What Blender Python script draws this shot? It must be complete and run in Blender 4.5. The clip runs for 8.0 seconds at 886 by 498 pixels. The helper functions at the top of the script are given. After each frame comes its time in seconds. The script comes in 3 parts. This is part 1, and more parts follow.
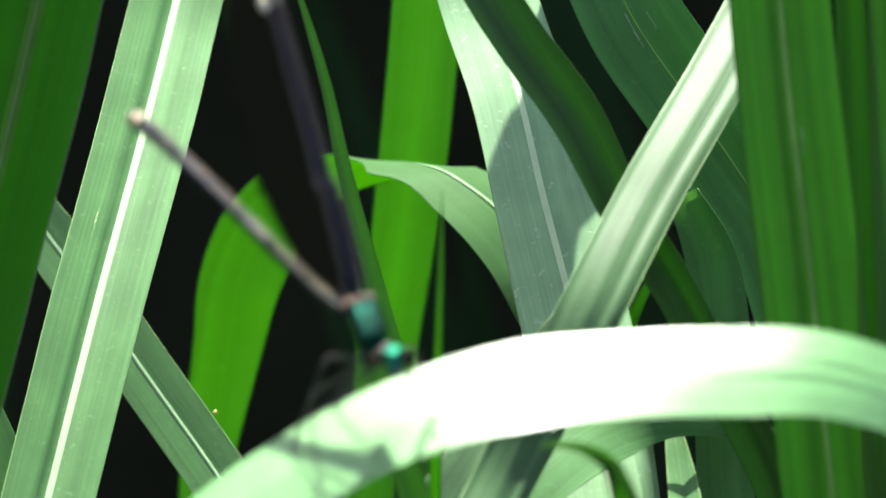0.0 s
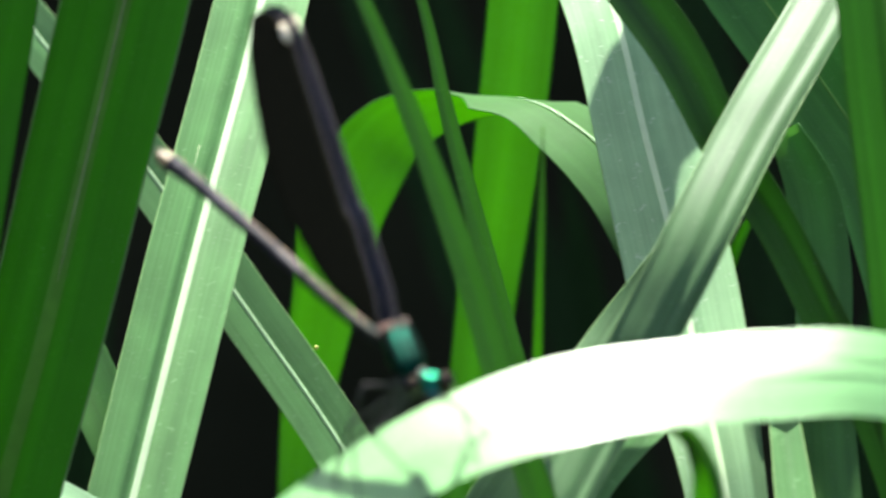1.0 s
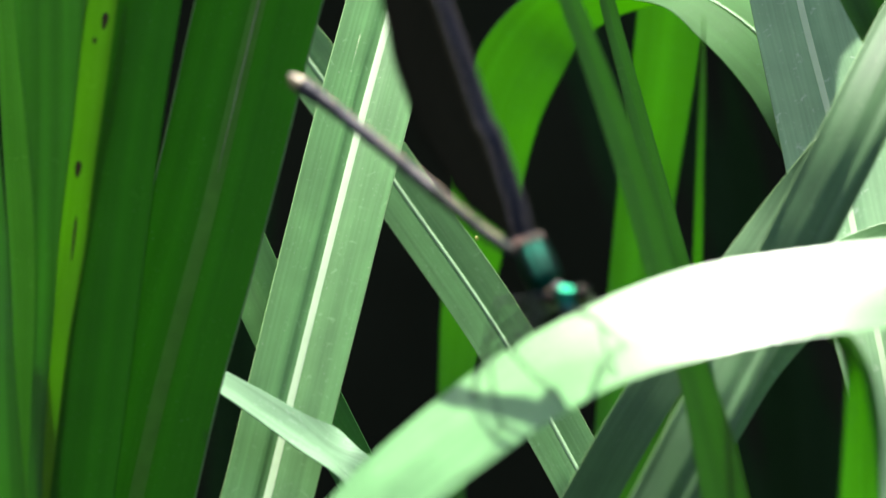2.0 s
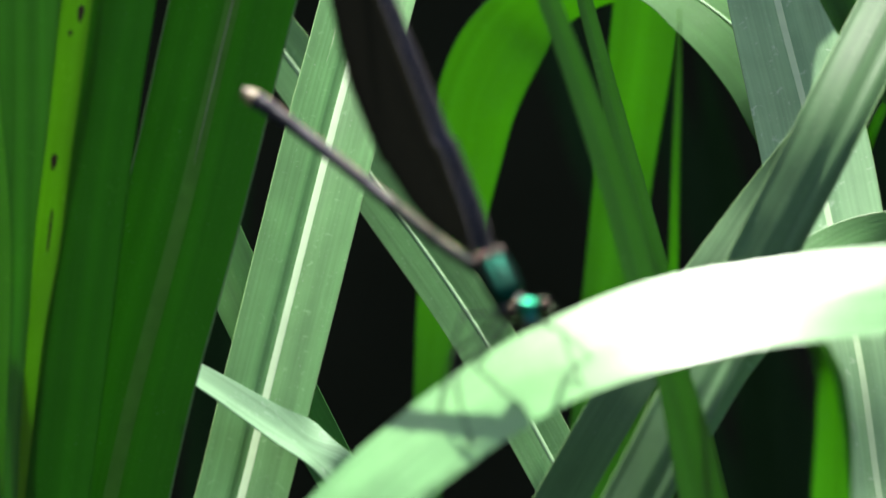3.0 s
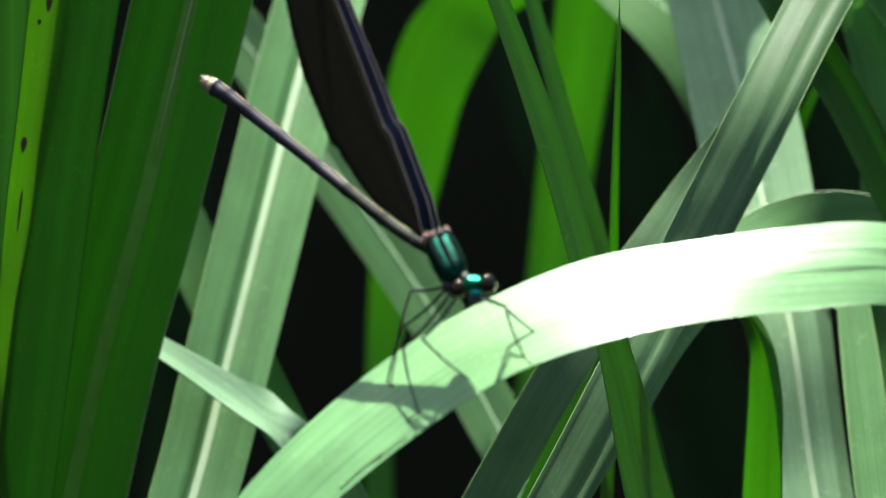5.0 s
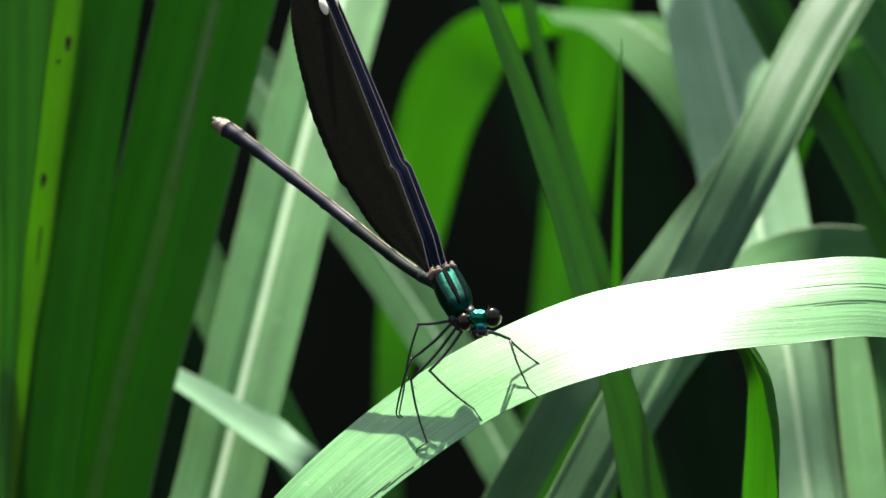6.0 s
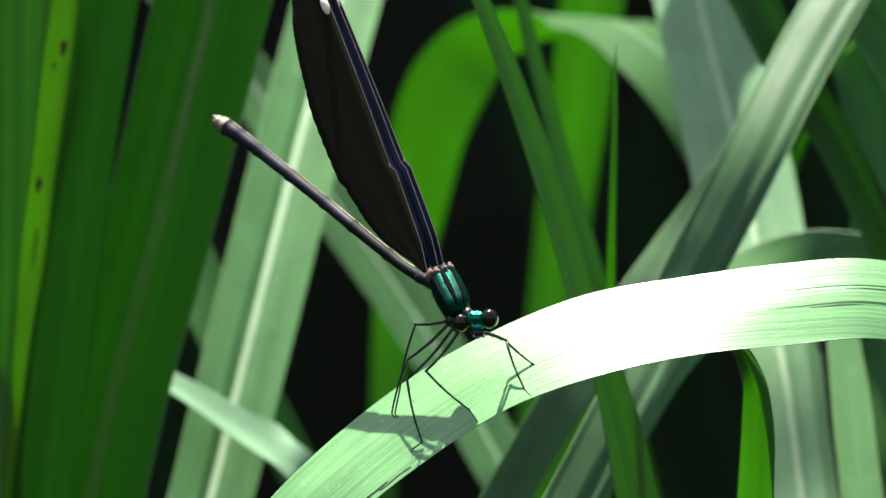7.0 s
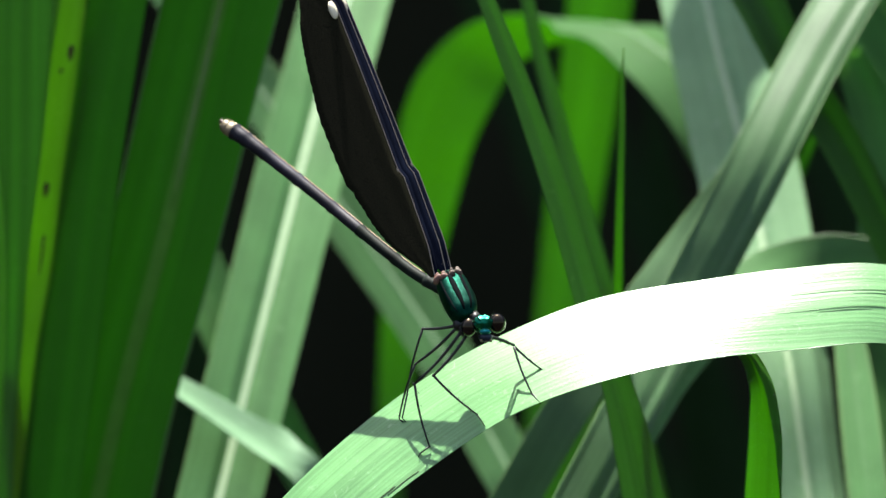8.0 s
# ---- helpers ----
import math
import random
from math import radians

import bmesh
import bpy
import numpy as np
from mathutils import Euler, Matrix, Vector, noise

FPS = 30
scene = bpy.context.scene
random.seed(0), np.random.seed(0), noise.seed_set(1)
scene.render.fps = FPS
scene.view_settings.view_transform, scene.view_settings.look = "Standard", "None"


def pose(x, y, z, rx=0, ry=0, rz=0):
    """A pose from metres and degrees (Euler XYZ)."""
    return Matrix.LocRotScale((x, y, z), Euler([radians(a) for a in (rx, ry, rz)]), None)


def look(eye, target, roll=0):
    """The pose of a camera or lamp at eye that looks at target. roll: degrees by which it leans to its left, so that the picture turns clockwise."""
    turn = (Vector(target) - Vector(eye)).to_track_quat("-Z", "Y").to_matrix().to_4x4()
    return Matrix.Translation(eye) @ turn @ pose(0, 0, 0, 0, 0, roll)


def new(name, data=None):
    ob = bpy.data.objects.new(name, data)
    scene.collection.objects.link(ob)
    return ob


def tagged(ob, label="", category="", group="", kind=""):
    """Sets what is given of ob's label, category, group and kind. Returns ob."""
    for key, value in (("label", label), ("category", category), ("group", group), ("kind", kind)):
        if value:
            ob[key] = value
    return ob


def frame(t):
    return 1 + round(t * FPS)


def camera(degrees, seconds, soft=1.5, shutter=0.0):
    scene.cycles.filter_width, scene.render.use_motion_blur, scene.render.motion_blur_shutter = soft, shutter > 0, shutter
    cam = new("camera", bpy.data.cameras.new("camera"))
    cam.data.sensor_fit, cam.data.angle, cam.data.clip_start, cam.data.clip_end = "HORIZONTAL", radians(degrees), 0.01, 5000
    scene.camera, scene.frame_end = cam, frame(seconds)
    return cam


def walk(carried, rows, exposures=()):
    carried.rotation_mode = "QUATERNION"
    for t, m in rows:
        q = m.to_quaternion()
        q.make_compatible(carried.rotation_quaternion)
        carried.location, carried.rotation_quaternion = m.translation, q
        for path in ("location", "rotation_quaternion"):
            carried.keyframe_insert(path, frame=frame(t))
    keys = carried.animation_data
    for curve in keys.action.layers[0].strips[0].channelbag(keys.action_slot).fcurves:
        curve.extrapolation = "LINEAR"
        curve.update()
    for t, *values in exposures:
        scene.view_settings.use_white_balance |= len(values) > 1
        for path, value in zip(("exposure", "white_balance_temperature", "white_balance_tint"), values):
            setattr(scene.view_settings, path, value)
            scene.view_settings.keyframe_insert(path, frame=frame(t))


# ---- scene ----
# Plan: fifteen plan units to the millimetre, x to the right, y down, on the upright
# plane through the perch (y = 0); depths in millimetres behind that plane.
UNIT = 1 / 15000
NEAR = 1.3            # eye to perch while the lens holds the reeds sharp
FAR = NEAR / 0.92     # eye to perch once the damselfly is sharp
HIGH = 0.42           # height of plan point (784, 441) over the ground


def place(x, y, depth=0.0):
    d = depth / 1000
    k = (NEAR + d) / NEAR
    return Vector((float((x - 784) * UNIT * k), float(d), float(HIGH + (441 - y) * UNIT * k)))


cam = camera(4.605, 8.0, soft=1.5, shutter=0.4)
cam.data.dof.use_dof = True
cam.data.dof.focus_distance = FAR
cam.data.dof.aperture_fstop = 24
AIM = [(0.0, 1160, 291), (0.1, 1145, 295), (0.2, 1118, 295), (0.3, 1114, 308), (0.4, 1112, 320), (0.5, 1102, 342),
       (0.6, 1085, 380), (0.7, 1080, 394), (0.8, 1061, 396), (0.9, 1027, 402), (1.0, 981, 406), (1.1, 947, 408),
       (1.2, 904, 414), (1.3, 854, 435), (1.4, 807, 440), (1.5, 784, 441), (1.6, 758, 463), (1.7, 735, 502),
       (1.8, 718, 541), (1.9, 704, 581), (2.0, 697, 600), (2.2, 706, 564), (2.7, 728, 590), (3.3, 750, 624),
       (3.5, 758, 596), (3.8, 789, 641), (4.0, 808, 699), (4.2, 822, 704), (4.7, 829, 672), (5.3, 830, 623), (5.5, 804, 597),
       (5.8, 811, 593), (6.0, 816, 590), (6.2, 826, 582), (6.5, 840, 570), (7.0, 826, 582), (7.5, 815, 577), (8.0, 812, 573)]


def ease(t, start, end):
    k = min(max((t - start) / (end - start), 0), 1)
    return k * k * (3 - 2 * k)


def away(t):
    return NEAR + (FAR - 0.03 - NEAR) * ease(t, 4.2, 5.3) + 0.03 * ease(t, 5.5, 6.1)


walk(cam, [(t, look((0, -away(t), HIGH), place(x, y))) for t, x, y in AIM],
     exposures=((0.0, 2.23), (0.5, 2.36), (1.0, 2.23), (1.8, 2.14), (2.6, 1.97), (3.5, 1.84), (4.2, 1.77), (5.3, 1.8), (8.0, 1.85)))

# ---- light ----
SUN = Vector((-0.09, 0.20, 0.975)).normalized()
world = bpy.data.worlds.new("sky")
scene.world = world
world.use_nodes = True
sky = world.node_tree.nodes.new("ShaderNodeTexSky")
sky.sky_type, sky.sun_disc = "NISHITA", False
sky.dust_density, sky.ozone_density = 4.0, 0.6
sky.sun_elevation = math.asin(SUN.z)
sky.sun_rotation = math.atan2(SUN.x, SUN.y)
backing = world.node_tree.nodes["Background"]
backing.inputs["Strength"].default_value = 0.066
world.node_tree.links.new(sky.outputs[0], backing.inputs["Color"])
lamp = bpy.data.lights.new("sun", "SUN")
lamp.energy, lamp.angle, lamp.color = 5.0, radians(0.53), (1.0, 0.975, 0.9)
sun = new("sun", lamp)
sun.matrix_world = look(SUN * 5, (0, 0, 0))


# ---- materials ----
def nodes_of(name):
    m = bpy.data.materials.new(name)
    m.use_nodes = True
    n = m.node_tree.nodes
    return m, n, m.node_tree.links, n["Principled BSDF"], n["Material Output"]


def leaf_material(name, base, glow, through_light=0.35, rough=0.42, gloss=0.5, grain=0.35, bands=0.25):
    """A grass blade: veins run along it, blotches and dust over it, and light shines through."""
    m, n, link, skin, out = nodes_of(name)
    uv = n.new("ShaderNodeUVMap")
    stretch = n.new("ShaderNodeMapping")
    stretch.inputs["Scale"].default_value = (2.2, 0.03, 1)
    veins = n.new("ShaderNodeTexNoise")
    veins.inputs["Scale"].default_value, veins.inputs["Detail"].default_value = 1.0, 5
    patch = n.new("ShaderNodeTexNoise")
    patch.inputs["Scale"].default_value, patch.inputs["Detail"].default_value = 0.16, 4
    dust = n.new("ShaderNodeTexNoise")
    dust.inputs["Scale"].default_value, dust.inputs["Detail"].default_value = 2.6, 3
    link.new(uv.outputs[0], stretch.inputs[0])
    link.new(stretch.outputs[0], veins.inputs["Vector"])
    link.new(uv.outputs[0], patch.inputs["Vector"])
    link.new(uv.outputs[0], dust.inputs["Vector"])
    a, b = [c * (1 - grain) for c in base], [min(1, c * (1 + grain)) for c in base]
    ramp = n.new("ShaderNodeMix")
    ramp.data_type = "RGBA"
    ramp.inputs["A"].default_value, ramp.inputs["B"].default_value = (*a, 1), (*b, 1)
    # parallel veins, about 0.6 mm apart, over the uneven ground tone
    axes = n.new("ShaderNodeSeparateXYZ")
    link.new(uv.outputs[0], axes.inputs[0])
    phase = n.new("ShaderNodeMath")
    phase.operation = "MULTIPLY_ADD"
    phase.inputs[1].default_value = 10.5
    lag = n.new("ShaderNodeMath")
    lag.operation = "MULTIPLY"
    lag.inputs[1].default_value = 9.0
    link.new(veins.outputs["Fac"], lag.inputs[0])
    link.new(axes.outputs["X"], phase.inputs[0])
    link.new(lag.outputs[0], phase.inputs[2])
    lines = n.new("ShaderNodeMath")
    lines.operation = "SINE"
    link.new(phase.outputs[0], lines.inputs[0])
    ribbed = n.new("ShaderNodeMath")
    ribbed.operation = "MULTIPLY_ADD"
    ribbed.inputs[1].default_value = 0.045
    link.new(lines.outputs[0], ribbed.inputs[0])
    link.new(veins.outputs["Fac"], ribbed.inputs[2])
    spread = n.new("ShaderNodeMapRange")
    spread.inputs["From Min"].default_value, spread.inputs["From Max"].default_value = 0.3, 0.7
    link.new(ribbed.outputs[0], spread.inputs["Value"])
    link.new(spread.outputs[0], ramp.inputs["Factor"])
    blotch = n.new("ShaderNodeMix")
    blotch.data_type, blotch.blend_type = "RGBA", "MULTIPLY"
    shade = n.new("ShaderNodeMapRange")
    shade.inputs["From Min"].default_value, shade.inputs["From Max"].default_value = 0.3, 0.7
    shade.inputs["To Min"].default_value, shade.inputs["To Max"].default_value = 0.86, 1.1
    link.new(patch.outputs["Fac"], shade.inputs["Value"])
    blotch.inputs["Factor"].default_value = 1
    link.new(ramp.outputs["Result"], blotch.inputs["A"])
    link.new(shade.outputs[0], blotch.inputs["B"])
    speck = n.new("ShaderNodeMapRange")
    speck.inputs["From Min"].default_value, speck.inputs["From Max"].default_value = 0.66, 0.74
    speck.inputs["To Max"].default_value = 0.35
    link.new(dust.outputs["Fac"], speck.inputs["Value"])
    worn = n.new("ShaderNodeMix")
    worn.data_type = "RGBA"
    worn.inputs["B"].default_value = (0.42, 0.46, 0.34, 1)
    link.new(speck.outputs[0], worn.inputs["Factor"])
    link.new(blotch.outputs["Result"], worn.inputs["A"])
    smear = n.new("ShaderNodeTexNoise")
    smear.inputs["Scale"].default_value, smear.inputs["Detail"].default_value, smear.inputs["Distortion"].default_value = 0.55, 4, 2.5
    link.new(uv.outputs[0], smear.inputs["Vector"])
    scuff = n.new("ShaderNodeMapRange")
    scuff.inputs["From Min"].default_value, scuff.inputs["From Max"].default_value = 0.63, 0.72
    scuff.inputs["To Max"].default_value = 0.55
    link.new(smear.outputs["Fac"], scuff.inputs["Value"])
    rubbed = n.new("ShaderNodeMix")
    rubbed.data_type = "RGBA"
    rubbed.inputs["B"].default_value = (min(0.6, base[0] * 2.2), min(0.6, base[1] * 1.7), min(0.6, base[2] * 2.2), 1)
    # broad bands along the blade, where the tissue is thicker or thinner
    stripes = n.new("ShaderNodeMapping")
    stripes.inputs["Scale"].default_value = (0.36, 0.005, 1)
    broad = n.new("ShaderNodeTexNoise")
    broad.inputs["Scale"].default_value, broad.inputs["Detail"].default_value = 1.0, 2.5
    link.new(uv.outputs[0], stripes.inputs[0])
    link.new(stripes.outputs[0], broad.inputs["Vector"])
    level = n.new("ShaderNodeMapRange")
    level.inputs["From Min"].default_value, level.inputs["From Max"].default_value = 0.3, 0.7
    level.inputs["To Min"].default_value, level.inputs["To Max"].default_value = 1 - bands, 1 + bands
    link.new(broad.outputs["Fac"], level.inputs["Value"])
    banded = n.new("ShaderNodeMix")
    banded.data_type, banded.blend_type = "RGBA", "MULTIPLY"
    banded.inputs["Factor"].default_value = 1
    link.new(worn.outputs["Result"], banded.inputs["A"])
    link.new(level.outputs[0], banded.inputs["B"])
    link.new(scuff.outputs[0], rubbed.inputs["Factor"])
    link.new(banded.outputs["Result"], rubbed.inputs["A"])
    link.new(rubbed.outputs["Result"], skin.inputs["Base Color"])
    skin.inputs["Roughness"].default_value = rough
    skin.inputs["Specular IOR Level"].default_value = gloss
    bump = n.new("ShaderNodeBump")
    bump.inputs["Strength"].default_value, bump.inputs["Distance"].default_value = 0.35, 0.0005 * grain
    grit = n.new("ShaderNodeMath")
    grit.operation = "MULTIPLY_ADD"
    grit.inputs[1].default_value = 0.5
    link.new(dust.outputs["Fac"], grit.inputs[0])
    link.new(ribbed.outputs[0], grit.inputs[2])
    link.new(grit.outputs[0], bump.inputs["Height"])
    link.new(bump.outputs[0], skin.inputs["Normal"])
    behind = n.new("ShaderNodeBsdfTranslucent")
    tint = n.new("ShaderNodeMix")
    tint.data_type, tint.blend_type = "RGBA", "MULTIPLY"
    tint.inputs["Factor"].default_value = 1
    tint.inputs["A"].default_value = (*glow, 1)
    both = n.new("ShaderNodeMath")
    both.operation = "MULTIPLY_ADD"
    both.inputs[1].default_value = 0.7 * grain
    link.new(ribbed.outputs[0], both.inputs[0])
    link.new(level.outputs[0], both.inputs[2])
    link.new(both.outputs[0], tint.inputs["B"])
    link.new(tint.outputs["Result"], behind.inputs["Color"])
    mix = n.new("ShaderNodeMixShader")
    mix.inputs[0].default_value = through_light
    link.new(skin.outputs[0], mix.inputs[1])
    link.new(behind.outputs[0], mix.inputs[2])
    link.new(mix.outputs[0], out.inputs["Surface"])
    return m


def plain_material(name, colour, rough=0.5, metal=0.0, spread=0.25, size=900, bump=0.0, gloss=0.5):
    m, n, link, skin, out = nodes_of(name)
    where = n.new("ShaderNodeTexCoord")
    noise_a = n.new("ShaderNodeTexNoise")
    noise_a.inputs["Scale"].default_value, noise_a.inputs["Detail"].default_value = size, 5
    link.new(where.outputs["Object"], noise_a.inputs["Vector"])
    mix = n.new("ShaderNodeMix")
    mix.data_type = "RGBA"
    mix.inputs["A"].default_value = (*[c * (1 - spread) for c in colour], 1)
    mix.inputs["B"].default_value = (*[min(1, c * (1 + spread)) for c in colour], 1)
    link.new(noise_a.outputs["Fac"], mix.inputs["Factor"])
    noise_b = n.new("ShaderNodeTexNoise")
    noise_b.inputs["Scale"].default_value, noise_b.inputs["Detail"].default_value = size / 12, 3
    link.new(where.outputs["Object"], noise_b.inputs["Vector"])
    tone = n.new("ShaderNodeMapRange")
    tone.inputs["From Min"].default_value, tone.inputs["From Max"].default_value = 0.35, 0.65
    tone.inputs["To Min"].default_value, tone.inputs["To Max"].default_value = 1 - 0.8 * spread, 1 + 0.8 * spread
    link.new(noise_b.outputs["Fac"], tone.inputs["Value"])
    broad = n.new("ShaderNodeMix")
    broad.data_type, broad.blend_type = "RGBA", "MULTIPLY"
    broad.inputs["Factor"].default_value = 1
    link.new(mix.outputs["Result"], broad.inputs["A"])
    link.new(tone.outputs[0], broad.inputs["B"])
    link.new(broad.outputs["Result"], skin.inputs["Base Color"])
    skin.inputs["Roughness"].default_value, skin.inputs["Metallic"].default_value = rough, metal
    skin.inputs["Specular IOR Level"].default_value = gloss
    if bump:
        b = n.new("ShaderNodeBump")
        b.inputs["Strength"].default_value, b.inputs["Distance"].default_value = 0.5, bump
        link.new(noise_a.outputs["Fac"], b.inputs["Height"])
        link.new(b.outputs[0], skin.inputs["Normal"])
    return m


PALE = leaf_material("waxy pale blade", (0.085, 0.214, 0.07), (0.14, 0.4, 0.055), 0.22, 0.44, 0.32, 0.18, 0.16)
PALER = leaf_material("whitish waxy blade", (0.212, 0.385, 0.196), (0.19, 0.45, 0.1), 0.2, 0.42, 0.45, 0.12, 0.1)
GLOSSY = leaf_material("glossy pale blade", (0.068, 0.152, 0.058), (0.11, 0.28, 0.05), 0.26, 0.43, 0.36, 0.2, 0.12)
PERCH = leaf_material("sunlit perch blade", (0.166, 0.385, 0.146), (0.2, 0.48, 0.08), 0.25, 0.32, 0.7, 0.24, 0.06)
DARK = leaf_material("deep green blade", (0.045, 0.138, 0.02), (0.115, 0.345, 0.017), 0.42, 0.46, 0.4, 0.16, 0.4)
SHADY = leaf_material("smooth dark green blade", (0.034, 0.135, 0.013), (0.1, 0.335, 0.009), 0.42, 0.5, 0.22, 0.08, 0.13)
FOLDED = leaf_material("dull whitish blade", (0.155, 0.28, 0.16), (0.16, 0.36, 0.1), 0.2, 0.6, 0.15, 0.2, 0.15)
GREEN = leaf_material("middle green blade", (0.06, 0.175, 0.026), (0.15, 0.42, 0.018), 0.42, 0.46, 0.4, 0.14, 0.35)
MID = leaf_material("green blade", (0.11, 0.25, 0.045), (0.2, 0.52, 0.022), 0.42, 0.48, 0.32, 0.14, 0.22)
SLIM = leaf_material("slender green blade", (0.095, 0.23, 0.042), (0.18, 0.48, 0.022), 0.42, 0.48, 0.3, 0.12, 0.2)
LIME = leaf_material("yellow-green blade", (0.128, 0.268, 0.02), (0.262, 0.565, 0.015), 0.45, 0.5, 0.2, 0.15, 0.2)
TEAL_LEAF = leaf_material("blue-green blade", (0.07, 0.21, 0.05), (0.12, 0.4, 0.04), 0.35, 0.42, 0.42, 0.12, 0.25)
FRESH = leaf_material("fresh thin blade", (0.085, 0.205, 0.072), (0.148, 0.37, 0.008), 0.6, 0.5, 0.2, 0.1, 0.14)
RIB = plain_material("pale midrib", (0.36, 0.5, 0.3), 0.45, 0, 0.12, 700)
RIB_SOFT = plain_material("soft pale midrib", (0.25, 0.42, 0.21), 0.5, 0, 0.2, 600)
RIB_GREEN = plain_material("light green midrib", (0.17, 0.34, 0.075), 0.6, 0, 0.25, 500, 0, 0.12)
RIB_TAN = plain_material("tan midrib core", (0.24, 0.33, 0.15), 0.6, 0, 0.25, 500, 0, 0.15)
RIB_DIM = plain_material("dull green midrib", (0.085, 0.25, 0.03), 0.6, 0, 0.25, 400, 0, 0.15)
MARGIN = plain_material("pale leaf margin", (0.13, 0.25, 0.08), 0.45, 0, 0.2, 900)
SCAR = plain_material("dry pale scar", (0.6, 0.6, 0.42), 0.6, 0, 0.15, 900)
YELLOW = plain_material("dry yellow speck", (0.5, 0.48, 0.12), 0.6, 0, 0.2, 3000)
BROWN = plain_material("brown leaf spot", (0.06, 0.035, 0.012), 0.8, 0, 0.3, 2000)
# soil and backdrop: the deep shade of the gaps is put into these colours
SOIL = plain_material("near-black soil", (0.012, 0.0105, 0.007), 0.9, 0, 0.4, 30, 0.01, 0.1)
BACKDROP = plain_material("near-black backdrop earth", (0.013, 0.014, 0.008), 0.95, 0, 0.6, 14, 0.01, 0.05)
# far blades: deep shade is put into the leaf colour
GLOOM = leaf_material("shade-darkened blade", (0.01, 0.03, 0.007), (0.02, 0.06, 0.008), 0.25, 0.7, 0.1)


# ---- building ----
def part(name, bm, material, parent, label=""):
    mesh = bpy.data.meshes.new(name)
    bm.to_mesh(mesh)
    bm.free()
    mesh.materials.append(material)
    ob = new(name, mesh)
    ob.parent = parent
    for f in mesh.polygons:
        f.use_smooth = True
    return tagged(ob, label)


def spline(rows, steps):
    """A smooth run through rows of numbers, true to their spacing."""
    rows = [np.array(r, float) for r in rows]
    gaps = [max(float(np.linalg.norm((b - a)[:2])), 1e-6) for a, b in zip(rows, rows[1:])]
    ways = [(b - a) / h for a, b, h in zip(rows, rows[1:], gaps)]
    slopes = [ways[0]]
    for i in range(1, len(rows) - 1):
        slopes.append((ways[i - 1] * gaps[i] + ways[i] * gaps[i - 1]) / (gaps[i - 1] + gaps[i]))
    slopes.append(ways[-1])
    out = []
    for i, h in enumerate(gaps):
        for k in range(steps):
            t = k / steps
            out.append((2 * t ** 3 - 3 * t * t + 1) * rows[i] + (t ** 3 - 2 * t * t + t) * h * slopes[i]
                       + (3 * t * t - 2 * t ** 3) * rows[i + 1] + (t ** 3 - t * t) * h * slopes[i + 1])
    out.append(rows[-1])
    return [[float(v) for v in r] for r in out]


def tube(bm, points, radii, sides=10, squash=1.0, caps=True):
    """A tube through points, closed at its ends."""
    rings = []
    side = None
    for i, p in enumerate(points):
        along = (points[min(i + 1, len(points) - 1)] - points[max(i - 1, 0)]).normalized()
        guess = side if side is not None else (Vector((0, 1, 0)) if abs(along.y) < 0.9 else Vector((1, 0, 0)))
        side = (guess - along * guess.dot(along)).normalized()
        other = along.cross(side)
        rings.append([bm.verts.new(p + radii[i] * (math.cos(a) * side + squash * math.sin(a) * other))
                      for a in (2 * math.pi * k / sides for k in range(sides))])
    for a, b in zip(rings, rings[1:]):
        for k in range(sides):
            bm.faces.new((a[k], a[(k + 1) % sides], b[(k + 1) % sides], b[k]))
    if caps:
        bm.faces.new(rings[0][::-1])
        bm.faces.new(rings[-1])


def ball(bm, centre, size, turn=None, u=16, v=12):
    m = Matrix.Translation(centre) @ (turn.to_4x4() if turn else Matrix()) @ Matrix.Diagonal((*size, 1))
    bmesh.ops.create_uvsphere(bm, u_segments=u, v_segments=v, radius=1, matrix=m)


def leaf_frames(rows, steps):
    """Centre, side and normal along a blade given as rows of plan x, plan y, depth, width, tilt."""
    runs = spline(rows, steps)
    centres = [place(r[0], r[1], r[2]) for r in runs]
    out, length = [], 0.0
    for i, r in enumerate(runs):
        along = (centres[min(i + 1, len(runs) - 1)] - centres[max(i - 1, 0)]).normalized()
        away_y = Vector((0, 1, 0))
        flat = along.cross(away_y).normalized()
        deep = (away_y - along * away_y.dot(along)).normalized()
        c, s = math.cos(radians(r[4])), math.sin(radians(r[4]))
        side = c * flat + s * deep
        if i:
            length += (centres[i] - centres[i - 1]).length
        half = float(max(r[3], 0.4) * UNIT / 2 / max(abs(c), 0.25))
        out.append((centres[i], side, along.cross(side).normalized(), half, float(length), r[1]))
    return out


def swell(a, slopes):
    """Height across a blade: the sum of its slopes from the left edge to a, over rows of edge and slope."""
    h = 0.0
    for shift in (-0.09, -0.045, 0, 0.045, 0.09):
        last = -1.3
        for edge, slope in slopes:
            h += slope * max(0.0, min(a + shift, edge) - last) / 5
            last = edge
    return h


